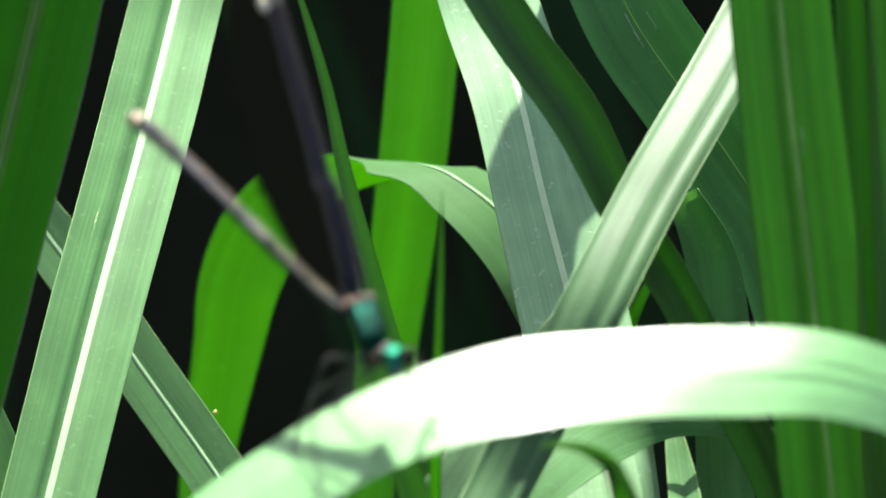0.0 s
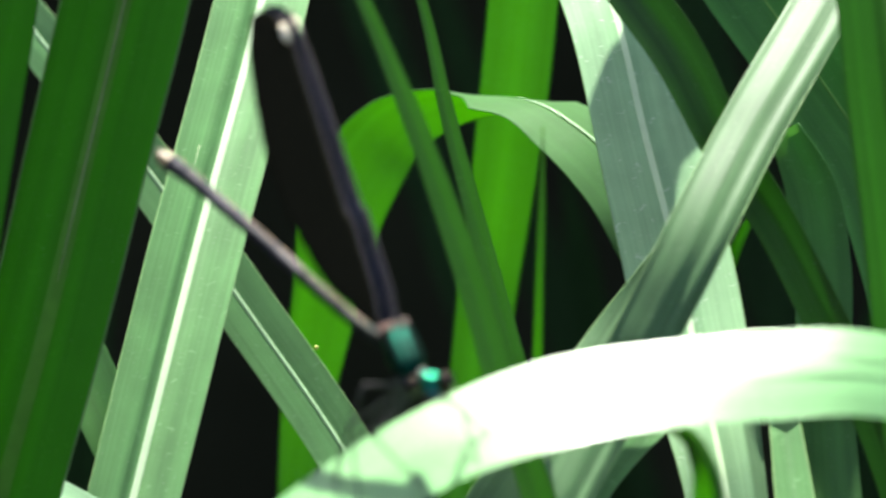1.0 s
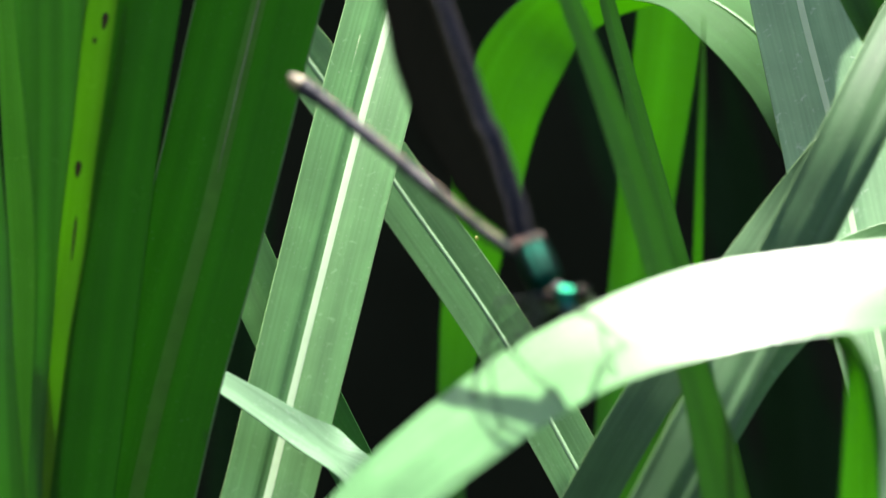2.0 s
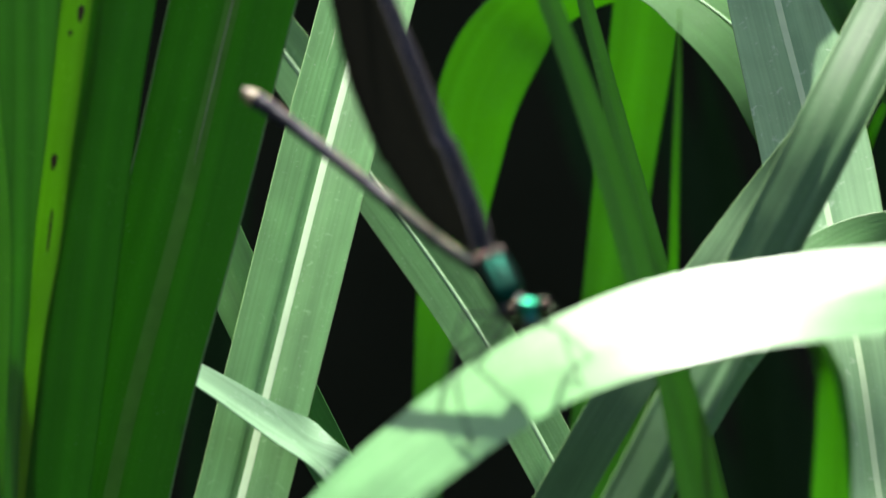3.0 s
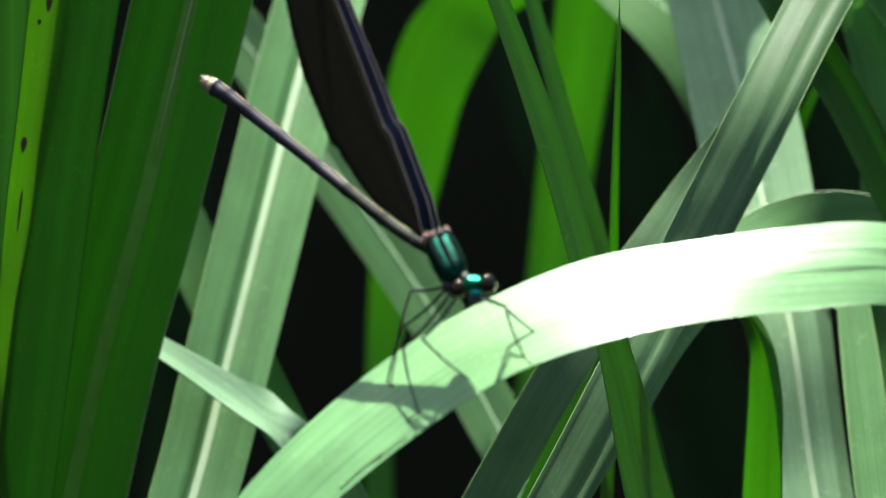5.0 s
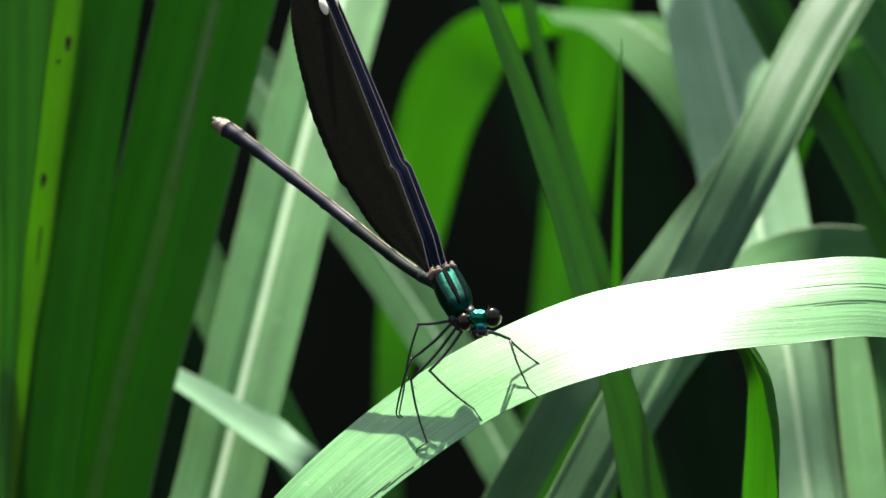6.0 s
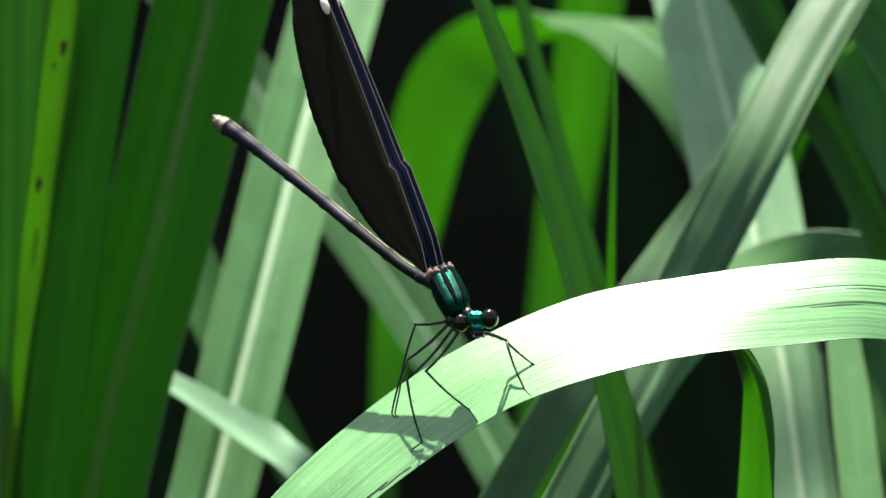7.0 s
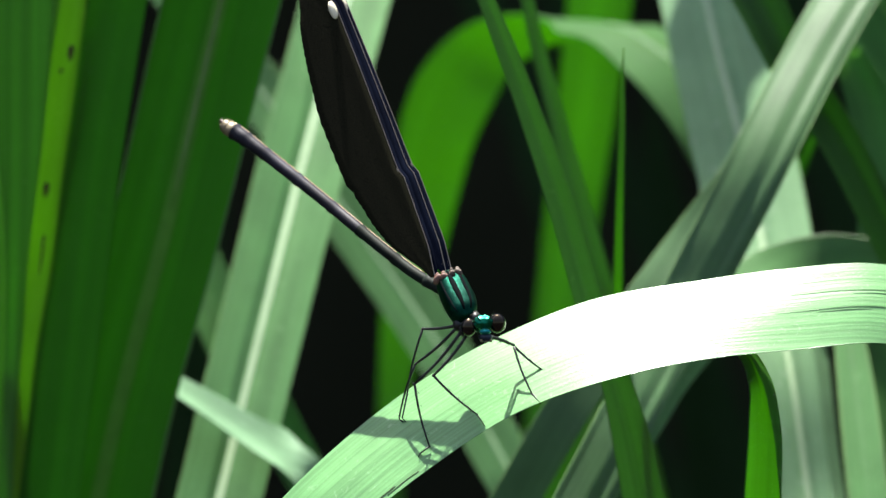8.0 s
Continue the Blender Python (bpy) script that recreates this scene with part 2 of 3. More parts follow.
def reed_leaf(label, rows, material, rib=None, rib_width=0.5, fold=0.15, steps=12, to_ground=True, wavy=0.06,
              name="reed_leaf", origin=None, cells=8, spots=(), streaks=(), groove=0.0, slopes=(), dip=0.0, tuck=None, flap=None, pale_rim=False, group="reed leaves", thick=0.00016, rim=0.00009, scar=None):
    """A strap-shaped blade that rises from the ground: rows run from its foot to its tip."""
    rows = [list(r) + [0] * (5 - len(r)) for r in rows]
    if to_ground:
        x, y, d, w, a = rows[0]
        dx = (rows[0][0] - rows[1][0]) / max(rows[0][1] - rows[1][1], 60)
        ground = 441 + HIGH / UNIT / ((NEAR + d / 1000) / NEAR) + 160
        drift = max(min(dx, 0.7), -0.7)
        rows = [[x + drift * 1500, ground, d + 12, w * 0.35, 0],
                [x + drift * 1300, (y + ground) / 2 + 600, d + 8, w * 0.6, a * 0.3],
                [x + drift * 750, y + 900, d + 4, w * 0.9, a * 0.7]] + rows
    frames = leaf_frames(rows, steps)
    foot = origin if origin is not None else frames[0][0].copy()
    thing = new(name)
    thing.location = foot
    tagged(thing, label, "leaf", group)
    bm = bmesh.new()
    uv = bm.loops.layers.uv.new("UVMap")
    grid, seed = [], random.uniform(0, 100)
    for c, side, up, half, along, level in frames:
        ring = []
        for k in range(cells + 1):
            a = 2 * k / cells - 1
            lift = fold * abs(a) * half + half * swell(a + 0.12 * noise.noise((seed, along * 14, 5)), slopes) + dip * half * math.exp(-((a - 0.17) / 0.1) ** 2) - groove * half * math.exp(-(a / 0.19) ** 2) + wavy * half * noise.noise((seed, along * 22, a * 0.8)) * abs(a)
            if tuck:
                lift -= half * tuck[3] * min(1, max(0, (level - tuck[0]) / (tuck[1] - tuck[0]))) * max(0, -a - tuck[2])
            edge = 1 + 0.02 * noise.noise((seed + 9, along * 60, a))
            ring.append((bm.verts.new(c + side * (a * half * edge) + up * lift - foot), a * half * 1000, along * 1000 + seed * 10))
        grid.append(ring)
    for r0, r1 in zip(grid, grid[1:]):
        for k in range(cells):
            quad = (r0[k], r0[k + 1], r1[k + 1], r1[k])
            f = bm.faces.new([q[0] for q in quad])
            for loop, q in zip(f.loops, quad):
                loop[uv].uv = (q[1] + seed * 7, q[2])
    blade = part("blade", bm, material, thing)
    solid = blade.modifiers.new("thickness", "SOLIDIFY")
    solid.thickness, solid.offset, solid.use_rim = thick, 0, False
    if rib:
        bm = bmesh.new()
        uv = bm.loops.layers.uv.new("UVMap")
        lines = []
        for c, side, up, half, along, level in frames:
            wide = max(0.00004, min(rib_width / 2000, half * 0.35)) * (1 + 0.12 * noise.noise((seed + 3, along * 40, 0)))
            lines.append([(bm.verts.new(c + side * (wide * a) + up * (0.0001 * (1 - a * a) - groove * half * math.exp(-(a * wide / half / 0.19) ** 2) + fold * abs(a) * wide + 0.0001) - foot), wide * a * 1000, along * 1000)
                          for a in (-1, -0.75, -0.4, 0, 0.4, 0.75, 1)])
        for l0, l1 in zip(lines, lines[1:]):
            for k in range(6):
                quad = (l0[k], l0[k + 1], l1[k + 1], l1[k])
                f = bm.faces.new([q[0] for q in quad])
                for loop, q in zip(f.loops, quad):
                    loop[uv].uv = (q[1] + seed, q[2])
        part("midrib", bm, rib, thing, "pale raised midrib" if rib is RIB else "")
    for edge in (-1, 1):
        bm = bmesh.new()
        points = []
        for c, side, up, half, along, level in frames:
            lift = fold * half + half * swell(edge, slopes) + wavy * half * noise.noise((seed, along * 22, edge * 0.8))
            if tuck and edge < 0:
                lift -= half * tuck[3] * min(1, max(0, (level - tuck[0]) / (tuck[1] - tuck[0]))) * (1 - tuck[2])
            points.append(c + side * (edge * half * (1 + 0.02 * noise.noise((seed + 9, along * 60, edge)))) + up * lift - foot)
        tube(bm, points, [min(rim, f[3] * 0.3) for f in frames], 6)
        part("margin", bm, MARGIN if pale_rim or material in (PALE, PALER, GLOSSY) else material, thing)

    if flap:
        # one side of the blade turned over, its underside outward
        top, low, wide, tissue = flap
        bm = bmesh.new()
        uv = bm.loops.layers.uv.new("UVMap")
        lines = []
        for c, side, up, half, along, level in frames:
            share = min(1, max(0, (low - level) / (low - top))) * wide
            if share > 0:
                lines.append([(bm.verts.new(c + side * (half * (-1.02 + share * k / 4)) + up * (fold * half + half * 0.12 * math.sin(math.pi * k / 4) + 0.0002) - foot), k * share * half * 250, along * 1000) for k in range(5)])
        for l0, l1 in zip(lines, lines[1:]):
            for k in range(4):
                quad = (l0[k], l0[k + 1], l1[k + 1], l1[k])
                f = bm.faces.new([q[0] for q in quad])
                for loop, q in zip(f.loops, quad):
                    loop[uv].uv = (q[1], q[2])
        part("turned_edge", bm, tissue, thing, "grey-green edge of the leaf turned over")

    def nearest(level):
        return min(range(len(frames)), key=lambda i: abs(frames[i][5] - level))

    for level, a, long, wide in spots:
        i = nearest(level)
        c, side, up, half, along, level = frames[i]
        bm = bmesh.new()
        fore = (frames[min(i + 1, len(frames) - 1)][0] - c).normalized()
        turn = Matrix((side, fore, up)).transposed()
        ball(bm, c + side * a * half + up * (fold * abs(a) * half + 0.0001) - foot, (wide / 2000, long / 2000, 0.00008), turn, 10, 6)
        middle = c + side * a * half - foot
        for v in bm.verts:
            v.co -= side * (v.co - middle).dot(side) * 0.45 * max(-1, min(1, (middle - v.co).dot(fore) * 2000 / long))
        part("brown_spot", bm, BROWN, thing, "brown dead spot on the leaf")
    for low, high, a, wide in streaks:
        i, j = sorted((nearest(low), nearest(high)))
        bm = bmesh.new()
        run = frames[i:max(j, i + 2) + 1]
        tube(bm, [c + side * a * half * (1 + 0.006 * math.sin(k * 1.1)) + up * (fold * abs(a) * half + 0.00008) - foot
                  for k, (c, side, up, half, along, level) in enumerate(run)], [wide / 2000] * len(run), 6, 0.5)
        part("scratch", bm, scar or SCAR, thing, "thin brown crease" if scar else "pale dry scratch")
    return thing


def vein(leaf, rows, low, high, wide, material, lift, label):
    """A raised line along the middle of a blade, tapering at both ends."""
    run = [f for f in leaf_frames([list(r) + [0] * (5 - len(r)) for r in rows], 12) if low < f[5] < high]
    bm = bmesh.new()
    tube(bm, [f[0] + f[2] * lift - leaf.location for f in run],
         [0.00002 + wide / 2000 * math.sin(math.pi * (k + 0.5) / len(run)) ** 0.5 for k in range(len(run))], 8, 0.35)
    part("vein", bm, material, leaf, label)


# ---- ground and bank ----
def slab(name, corners, label, material, rough=0.0, n=40):
    """A sheet over four corners, uneven by rough metres."""
    bm = bmesh.new()
    a, b, c, d = [Vector(p) for p in corners]
    grid = [[bm.verts.new(a.lerp(b, i / n).lerp(d.lerp(c, i / n), j / n)) for i in range(n + 1)] for j in range(n + 1)]
    for row in grid:
        for v in row:
            v.co += rough * noise.noise_vector(v.co * 6)
    for j in range(n):
        for i in range(n):
            bm.faces.new((grid[j][i], grid[j][i + 1], grid[j + 1][i + 1], grid[j + 1][i]))
    ob = part(name, bm, material, None)
    return tagged(ob, label, name, kind="structure")


slab("ground", [(-300, -300, 0), (300, -300, 0), (300, 300, 0), (-300, 300, 0)], "bare soil under the reeds, coloured near black for shade", SOIL, 0, 60)
# added backdrop that closes the gaps between the blades in near black
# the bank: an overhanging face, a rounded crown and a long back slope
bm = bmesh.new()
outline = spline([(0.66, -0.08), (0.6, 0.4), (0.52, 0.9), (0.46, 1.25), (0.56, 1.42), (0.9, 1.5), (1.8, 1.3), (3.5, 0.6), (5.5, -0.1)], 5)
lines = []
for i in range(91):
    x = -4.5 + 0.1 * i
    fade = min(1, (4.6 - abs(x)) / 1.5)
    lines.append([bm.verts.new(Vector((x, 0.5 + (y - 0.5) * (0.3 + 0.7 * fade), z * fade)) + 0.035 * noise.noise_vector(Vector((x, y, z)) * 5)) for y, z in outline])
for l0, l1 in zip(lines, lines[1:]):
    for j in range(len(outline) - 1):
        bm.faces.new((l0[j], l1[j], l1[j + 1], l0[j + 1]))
tagged(part("bank", bm, BACKDROP, None), "added steep backdrop bank, coloured near black for the shade behind the reeds", "bank", kind="structure")

# ---- reeds ----
reed_leaf("deep green reed leaf at the outside of a clump", [(-105, 1150, 64, 150), (-110, 1041, 63, 140), (-120, 809, 62, 122), (-122, 609, 62, 106), (-140, 384, 61, 100), (-165, 159, 60, 100), (-190, -100, 58, 90)], GREEN, None, fold=0.08)
reed_leaf("deep green reed leaf beside a spotted one", [(-30, 1150, 68, 26), (-20, 900, 68, 26), (-8, 700, 67, 34), (-5, 609, 66, 40), (1, 384, 64, 84), (1, 159, 62, 130), (8, -100, 60, 134), (20, -300, 58, 120)], GREEN, None, fold=0.08)
reed_leaf("narrow yellow-green reed leaf with brown dead spots", [(-32, 1150, 72, 40), (-2, 880, 71, 44), (11, 759, 70, 49), (33, 609, 69, 60), (51, 459, 67, 60), (66, 359, 66, 58), (80, 259, 65, 57), (96, 150, 64, 54), (116, 0, 63, 52), (150, -300, 60, 48)],
          LIME, None, fold=0.1, spots=((192, -0.35, 2.3, 0.8), (230, 0.15, 0.8, 0.5), (465, 0.0, 2.2, 0.8), (585, -0.25, 6.5, 0.36), (30, 0.2, 0.6, 0.4)))
reed_leaf("narrow bright green reed leaf between darker ones", [(-36, 1150, 84, 60), (-38, 809, 84, 60), (-45, 609, 84, 56), (-60, 384, 84, 50), (-75, 159, 84, 46), (-95, -60, 84, 40), (-115, -300, 84, 20)], MID, None, fold=0.1)
reed_leaf("thin light green reed leaf behind a spotted one", [(34, 470, 75, 12), (54, 250, 75, 13), (66, 120, 75, 14), (84, -60, 75, 12), (100, -250, 75, 6)], MID, None, fold=0.3)
reed_leaf("broad deep green reed leaf in shade", [(40, 1150, 75, 125), (75, 880, 73, 125), (110, 600, 71, 125), (152, 300, 69, 124), (188, 100, 68, 116), (206, 0, 67, 112), (240, -300, 65, 104)], SHADY, None, fold=-0.12)
BROAD_ROWS = [(120, 1200, 85, 215), (190, 880, 82, 218), (285, 520, 78, 222), (340, 290, 76, 228), (410, 0, 73, 235), (480, -300, 70, 230)]
broad = reed_leaf("broad deep green reed leaf with a light midrib", BROAD_ROWS, SHADY, RIB_DIM, 1.9, 0.08, cells=32, groove=-0.05, rim=0.00012, pale_rim=True)
vein(broad, BROAD_ROWS, -280, 470, 0.75, RIB_TAN, 0.00062, "pale tan core of the midrib")
reed_leaf("pale waxy upright reed leaf with a white midrib", [(320, 1260, 81, 165), (375, 1080, 87, 168), (437, 830, 95, 172), (545, 400, 111, 176), (652, 0, 129.5, 178), (685, -135, 136, 176), (725, -300, 142.5, 170)], PALE, RIB, 0.92, 0.09, cells=40, groove=0.05, dip=-0.026,
          streaks=((300, 296, 0.5, 0.06), (655, 651, 0.62, 0.06)))
reed_leaf("pale narrow reed leaf folded along its length", [(700, 1400, 95, 50, -10), (690, 1200, 95, 62, 20), (640, 1085, 93, 72, 25), (580, 1026, 89.5, 74, 10), (552, 1005, 88.4, 72, -30), (524, 987, 87.6, 69, -58), (420, 915, 86, 55, -58), (310, 844, 85, 40, -58), (272, 822, 85, 36, -58)], FOLDED, None, fold=0.2)
slanting = reed_leaf("slanting green reed leaf with a white midrib", [(1060, 1230, 115, 112), (935, 990, 123, 114), (805, 760, 130.5, 116), (625, 500, 139.5, 116), (470, 280, 147, 112), (265, 30, 156, 100), (120, -150, 163, 80)], PALE, RIB_SOFT, 0.5, 0.04, cells=24, groove=0.02)
bm = bmesh.new()
ball(bm, place(757, 581, 136.1) - slanting.location, (0.00028, 0.0002, 0.00036), None, 10, 8)
part("yellow_speck", bm, YELLOW, slanting, "tiny yellow speck on the leaf edge")
reed_leaf("dim green reed leaf deep in the clump", [(600, 1100, 112, 80), (505, 925, 114, 92), (402, 735, 117.5, 108), (330, 570, 122, 98), (285, 430, 126, 70)], TEAL_LEAF, None)
ARCH_ROWS = [(712, 1150, 190, 56), (715, 880, 191, 62), (740, 680, 187, 102), (780, 460, 178, 140), (802, 345, 173, 164), (845, 252, 169, 166, -8), (894, 191, 167, 138, -20), (940, 163, 164, 110, -34), (985, 148, 160, 82, -52), (1036, 139, 155, 58, -70), (1088, 137, 150, 53, -90),
             (1140, 147, 145, 78, -110), (1218, 191, 140, 138, -126), (1310, 283, 137, 170, -132), (1380, 410, 136, 167, -138), (1430, 560, 136, 60, -150)]
arch = reed_leaf("bright arching reed leaf lit from behind", ARCH_ROWS, FRESH, None, 0.35, 0.08)
vein(arch, ARCH_ROWS[10:], 140, 420, 0.5, RIB_SOFT, -0.0002, "pale midrib on the bent part of the leaf")
reed_leaf("upright reed leaf glowing green against the sun", [(985, 1100, 193, 80), (1030, 720, 192, 104), (1060, 480, 187, 118), (1092, 250, 179, 132), (1120, 0, 171, 140), (1140, -260, 163, 138)], FRESH, None, 0.3, 0.1)
reed_leaf("slender green reed leaf tapering to a fine point", [(1222, 1150, 40, 92), (1195, 1044, 40, 82), (1177, 954, 40, 76), (1139, 811, 40, 58), (1107, 720, 40, 55), (1040, 490, 40, 53), (958, 255, 40, 42), (885, 70, 40, 30), (830, -60, 40, 22), (780, -190, 40, 8)], SLIM, None, fold=0.2)
reed_leaf("slender green reed leaf beside its neighbour", [(1150, 760, 90, 42), (1085, 520, 90, 38), (1030, 320, 90, 33), (985, 150, 90, 27), (955, 10, 90, 20), (930, -80, 90, 15), (895, -190, 90, 5)], SLIM, None, fold=0.3)
reed_leaf("thin upright grass spike with a needle tip", [(1135, 1100, 80, 24), (1142, 880, 76, 23), (1146, 700, 62, 20), (1152, 450, 48, 13), (1157, 280, 44, 7), (1158, 186, 43, 1)], MID, None, fold=0.4)
reed_leaf("broad pale reed leaf with a white midrib", [(1549, 1250, 78, 140), (1517, 1080, 83, 148), (1476, 800, 89.5, 160), (1425, 570, 98.5, 204), (1382, 370, 106, 205), (1337, 196, 112.5, 190), (1290, 0, 120, 186), (1240, -150, 127, 190), (1200, -300, 132, 185)], PALER, RIB, 0.8, 0.1, cells=40, groove=0.08, scar=BROWN, tuck=(620, 760, 0.62, 2.2),
          streaks=((545, 480, 0.62, 0.09), (505, 450, 0.4, 0.07), (700, 610, 0.5, 0.07), (600, 560, 0.75, 0.06)))
reed_leaf("pale reed leaf folded lengthwise behind a broad one", [(1660, 1280, 66, 84), (1628, 1049, 74, 80), (1597, 797, 84, 66), (1580, 680, 89, 48), (1566, 610, 92, 26), (1554, 575, 94, 6)], PALE, None, fold=0.22, rim=0.00014)
reed_leaf("reed leaf arching over the top of the clump", [(2900, 1100, 140, 120), (2850, 300, 150, 120, 10), (2600, -400, 188, 80, 60), (2300, -690, 184, 38, 85), (2007, -728, 167.5, 32, 90), (1690, -742, 150.4, 32, 90), (1475, -752, 138.9, 32, 90),
           (1257, -761, 127.5, 32, 90), (1057, -770, 117.2, 30, 90), (922, -776, 110.3, 4, 90)], DARK, RIB_GREEN, 0.4)
reed_leaf("glossy pale reed leaf leaning across the clump", [(965, 1260, 41, 100), (1068, 1075, 46, 108, -4), (1182, 860, 53, 110, -4), (1264, 705, 60.5, 112, 0), (1345, 550, 63.5, 117, 3), (1425, 395, 66.5, 117, 11), (1530, 190, 75.5, 116, 18), (1640, 0, 85, 112, 22), (1730, -170, 94, 105, 22)], GLOSSY, None, fold=0.0, wavy=0.03, cells=48, slopes=((-0.72, 0.3), (-0.48, -0.22), (-0.02, 0.15), (0.8, -0.12), (0.94, 0.2), (1.3, -0.2)),
          streaks=((392, 352, -0.45, 0.12), (345, 318, -0.45, 0.1), (300, 262, -0.43, 0.1), (560, 525, -0.5, 0.14)))
reed_leaf("grey-green reed leaf tucked behind its glossy neighbour", [(820, 1300, 69, 95), (938, 1075, 71.5, 92), (1063, 860, 73.5, 90, 8), (1190, 680, 77, 78, 14), (1288, 530, 82, 54, 16), (1362, 405, 85, 10)], GLOSSY, None, fold=0.02, wavy=0.03)
reed_leaf("short pale reed leaf arching over", [(1050, 1120, 70, 90), (1176, 926, 74, 90), (1262, 790, 78, 92, 8), (1345, 692, 82, 106, 18), (1450, 618, 87, 112, 22), (1560, 585, 89, 86, 8), (1680, 600, 88, 60, 0), (1790, 670, 88, 30, 0)], PALE, None, fold=-0.04, rim=0.00008)
curled = reed_leaf("narrow fresh green leaf curling over at its tip", [(1412, 1350, 36, 84), (1422, 1150, 25, 78), (1425, 1052, 20, 72), (1428, 900, 14, 60), (1420, 830, 12, 44), (1396, 775, 12, 28, 20), (1350, 750, 12, 16, 30), (1275, 748, 12, 3)], FRESH, None, fold=0.6, flap=(820, 1060, 0.85, TEAL_LEAF))
reed_leaf("long dark reed leaf bending down", [(1862, 1100, 80, 82), (1812, 900, 80, 82), (1730, 670, 80, 80), (1662, 541, 80, 80), (1563, 351, 81, 80), (1484, 229, 82, 87), (1392, 52, 83, 97), (1299, -76, 84, 97), (1236, -172, 85, 95), (1170, -290, 86, 80)], DARK, None, fold=0.25)
reed_leaf("broad dark reed leaf with pale scratches", [(1850, 700, 112, 170), (1800, 420, 114, 185), (1740, 240, 115, 192), (1679, 147, 115.5, 194), (1609, 46, 116, 194), (1489, -131, 117, 192), (1461, -189, 117.5, 186), (1420, -300, 118, 160)], TEAL_LEAF, RIB_GREEN, 0.25,
          streaks=((-128, -90, 0.1, 0.12), (-84, -66, 0.12, 0.1), (-110, -92, -0.3, 0.08)))
reed_leaf("grey-green sunlit reed leaf behind the others", [(1690, 1000, 86, 108), (1666, 800, 90, 108), (1656, 620, 93, 104), (1652, 430, 96, 106), (1632, 300, 97.5, 96), (1585, 195, 98.5, 60)], TEAL_LEAF, None)
reed_leaf("broad green upright reed leaf with a fine midrib", [(1895, 1050, 58, 185), (1850, 730, 56, 188), (1812, 350, 53, 188), (1776, 50, 51, 188), (1756, -150, 50, 186), (1740, -400, 48, 180)], GREEN, RIB_GREEN, 0.7, cells=24, groove=-0.05, streaks=((131, 126, -0.17, 0.3), (220, 212, 0.2, 0.1)))
reed_leaf("narrow dark green upright reed leaf", [(1960, 1050, 60, 62), (1915, 500, 58, 62), (1882, -150, 56, 56), (1870, -400, 54, 50)], DARK, None)
reed_leaf("green upright reed leaf at the edge of the clump", [(2010, 1050, 58, 120), (1990, 500, 55, 120), (1965, -150, 52, 110), (1955, -400, 50, 110)], GREEN, None)
reed_leaf("green reed leaf between crossing neighbours", [(990, 1180, 92, 80), (1050, 1030, 92, 84), (1100, 890, 92, 70), (1140, 760, 92, 40)], FRESH, RIB_GREEN, 0.3)
reed_leaf("narrow green reed leaf in a dark gap", [(1478, 900, 110, 24), (1470, 720, 109, 24), (1468, 600, 108, 24), (1482, 460, 106, 23), (1508, 388, 105, 20), (1528, 348, 104, 14), (1550, 300, 103, 3)], GREEN, None, fold=0.2)
reed_leaf("dim reed leaf with deep shade put into its colour", [(1300, 1000, 335, 80), (1262, 650, 332, 84), (1225, 420, 330, 66), (1195, 260, 328, 10)], GLOOM, None)

# blades in the shade of the bank, darkened further in their colour
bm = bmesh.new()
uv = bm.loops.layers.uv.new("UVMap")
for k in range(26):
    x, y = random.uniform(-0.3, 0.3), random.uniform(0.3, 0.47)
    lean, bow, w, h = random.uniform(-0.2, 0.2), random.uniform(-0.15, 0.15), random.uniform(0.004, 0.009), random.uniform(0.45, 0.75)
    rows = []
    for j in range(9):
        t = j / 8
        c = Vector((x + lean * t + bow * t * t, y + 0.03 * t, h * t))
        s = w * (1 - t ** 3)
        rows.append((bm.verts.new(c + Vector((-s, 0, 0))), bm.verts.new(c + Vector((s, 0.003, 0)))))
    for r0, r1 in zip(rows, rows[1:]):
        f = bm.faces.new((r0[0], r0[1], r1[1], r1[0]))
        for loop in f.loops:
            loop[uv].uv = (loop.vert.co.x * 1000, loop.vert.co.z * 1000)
tagged(part("shaded_reeds", bm, GLOOM, None), "reed blades by the bank, coloured dark for deep shade", "reeds", kind="stuff")

# ---- perch ----
PIVOT = place(3515, 2694, 0)


def old(x, y):
    """Plan place from the plan of the later, farther view."""
    return 1.087 * x - 40.2, 1.087 * y + 93.5


PERCH_ROWS = [(*old(250, 1330), 10, 8, 40), (*old(330, 1180), 6, 70, 42), (*old(420, 1060), 3, 110, 43), (*old(505, 965), 1, 130, 44), (*old(590, 882), 0, 138, 44), (*old(702, 788), 0, 142, 45),
              (*old(897, 663), 0, 142, 49), (*old(1057, 602), 0, 152, 51), (*old(1247, 566), 0, 148, 46), (*old(1402, 548), 0, 152, 39),
              (*old(1552, 538), 0, 150, 34), (*old(1680, 560), 2, 140, 31), (*old(1900, 690), 6, 140, 26), (*old(2300, 1050), 8, 140, 20), (*old(2800, 1700), 4, 120, 10), (3515, 2694, 0, 90, 0)]
perch = reed_leaf("broad sunlit reed leaf arching down, perch of the damselfly", PERCH_ROWS, PERCH, None, fold=-0.06, steps=14, to_ground=False,
                  name="perch_leaf", origin=PIVOT, cells=12, wavy=0.03, thick=0.0001, rim=0.00006, streaks=((1052, 985, -0.84, 0.16), (1000, 948, -0.9, 0.12)), scar=BROWN)
STREAK = plain_material("dark green streak", (0.13, 0.31, 0.105), 0.5, 0, 0.3, 900)
perch_frames = leaf_frames([list(row) for row in PERCH_ROWS], 14)
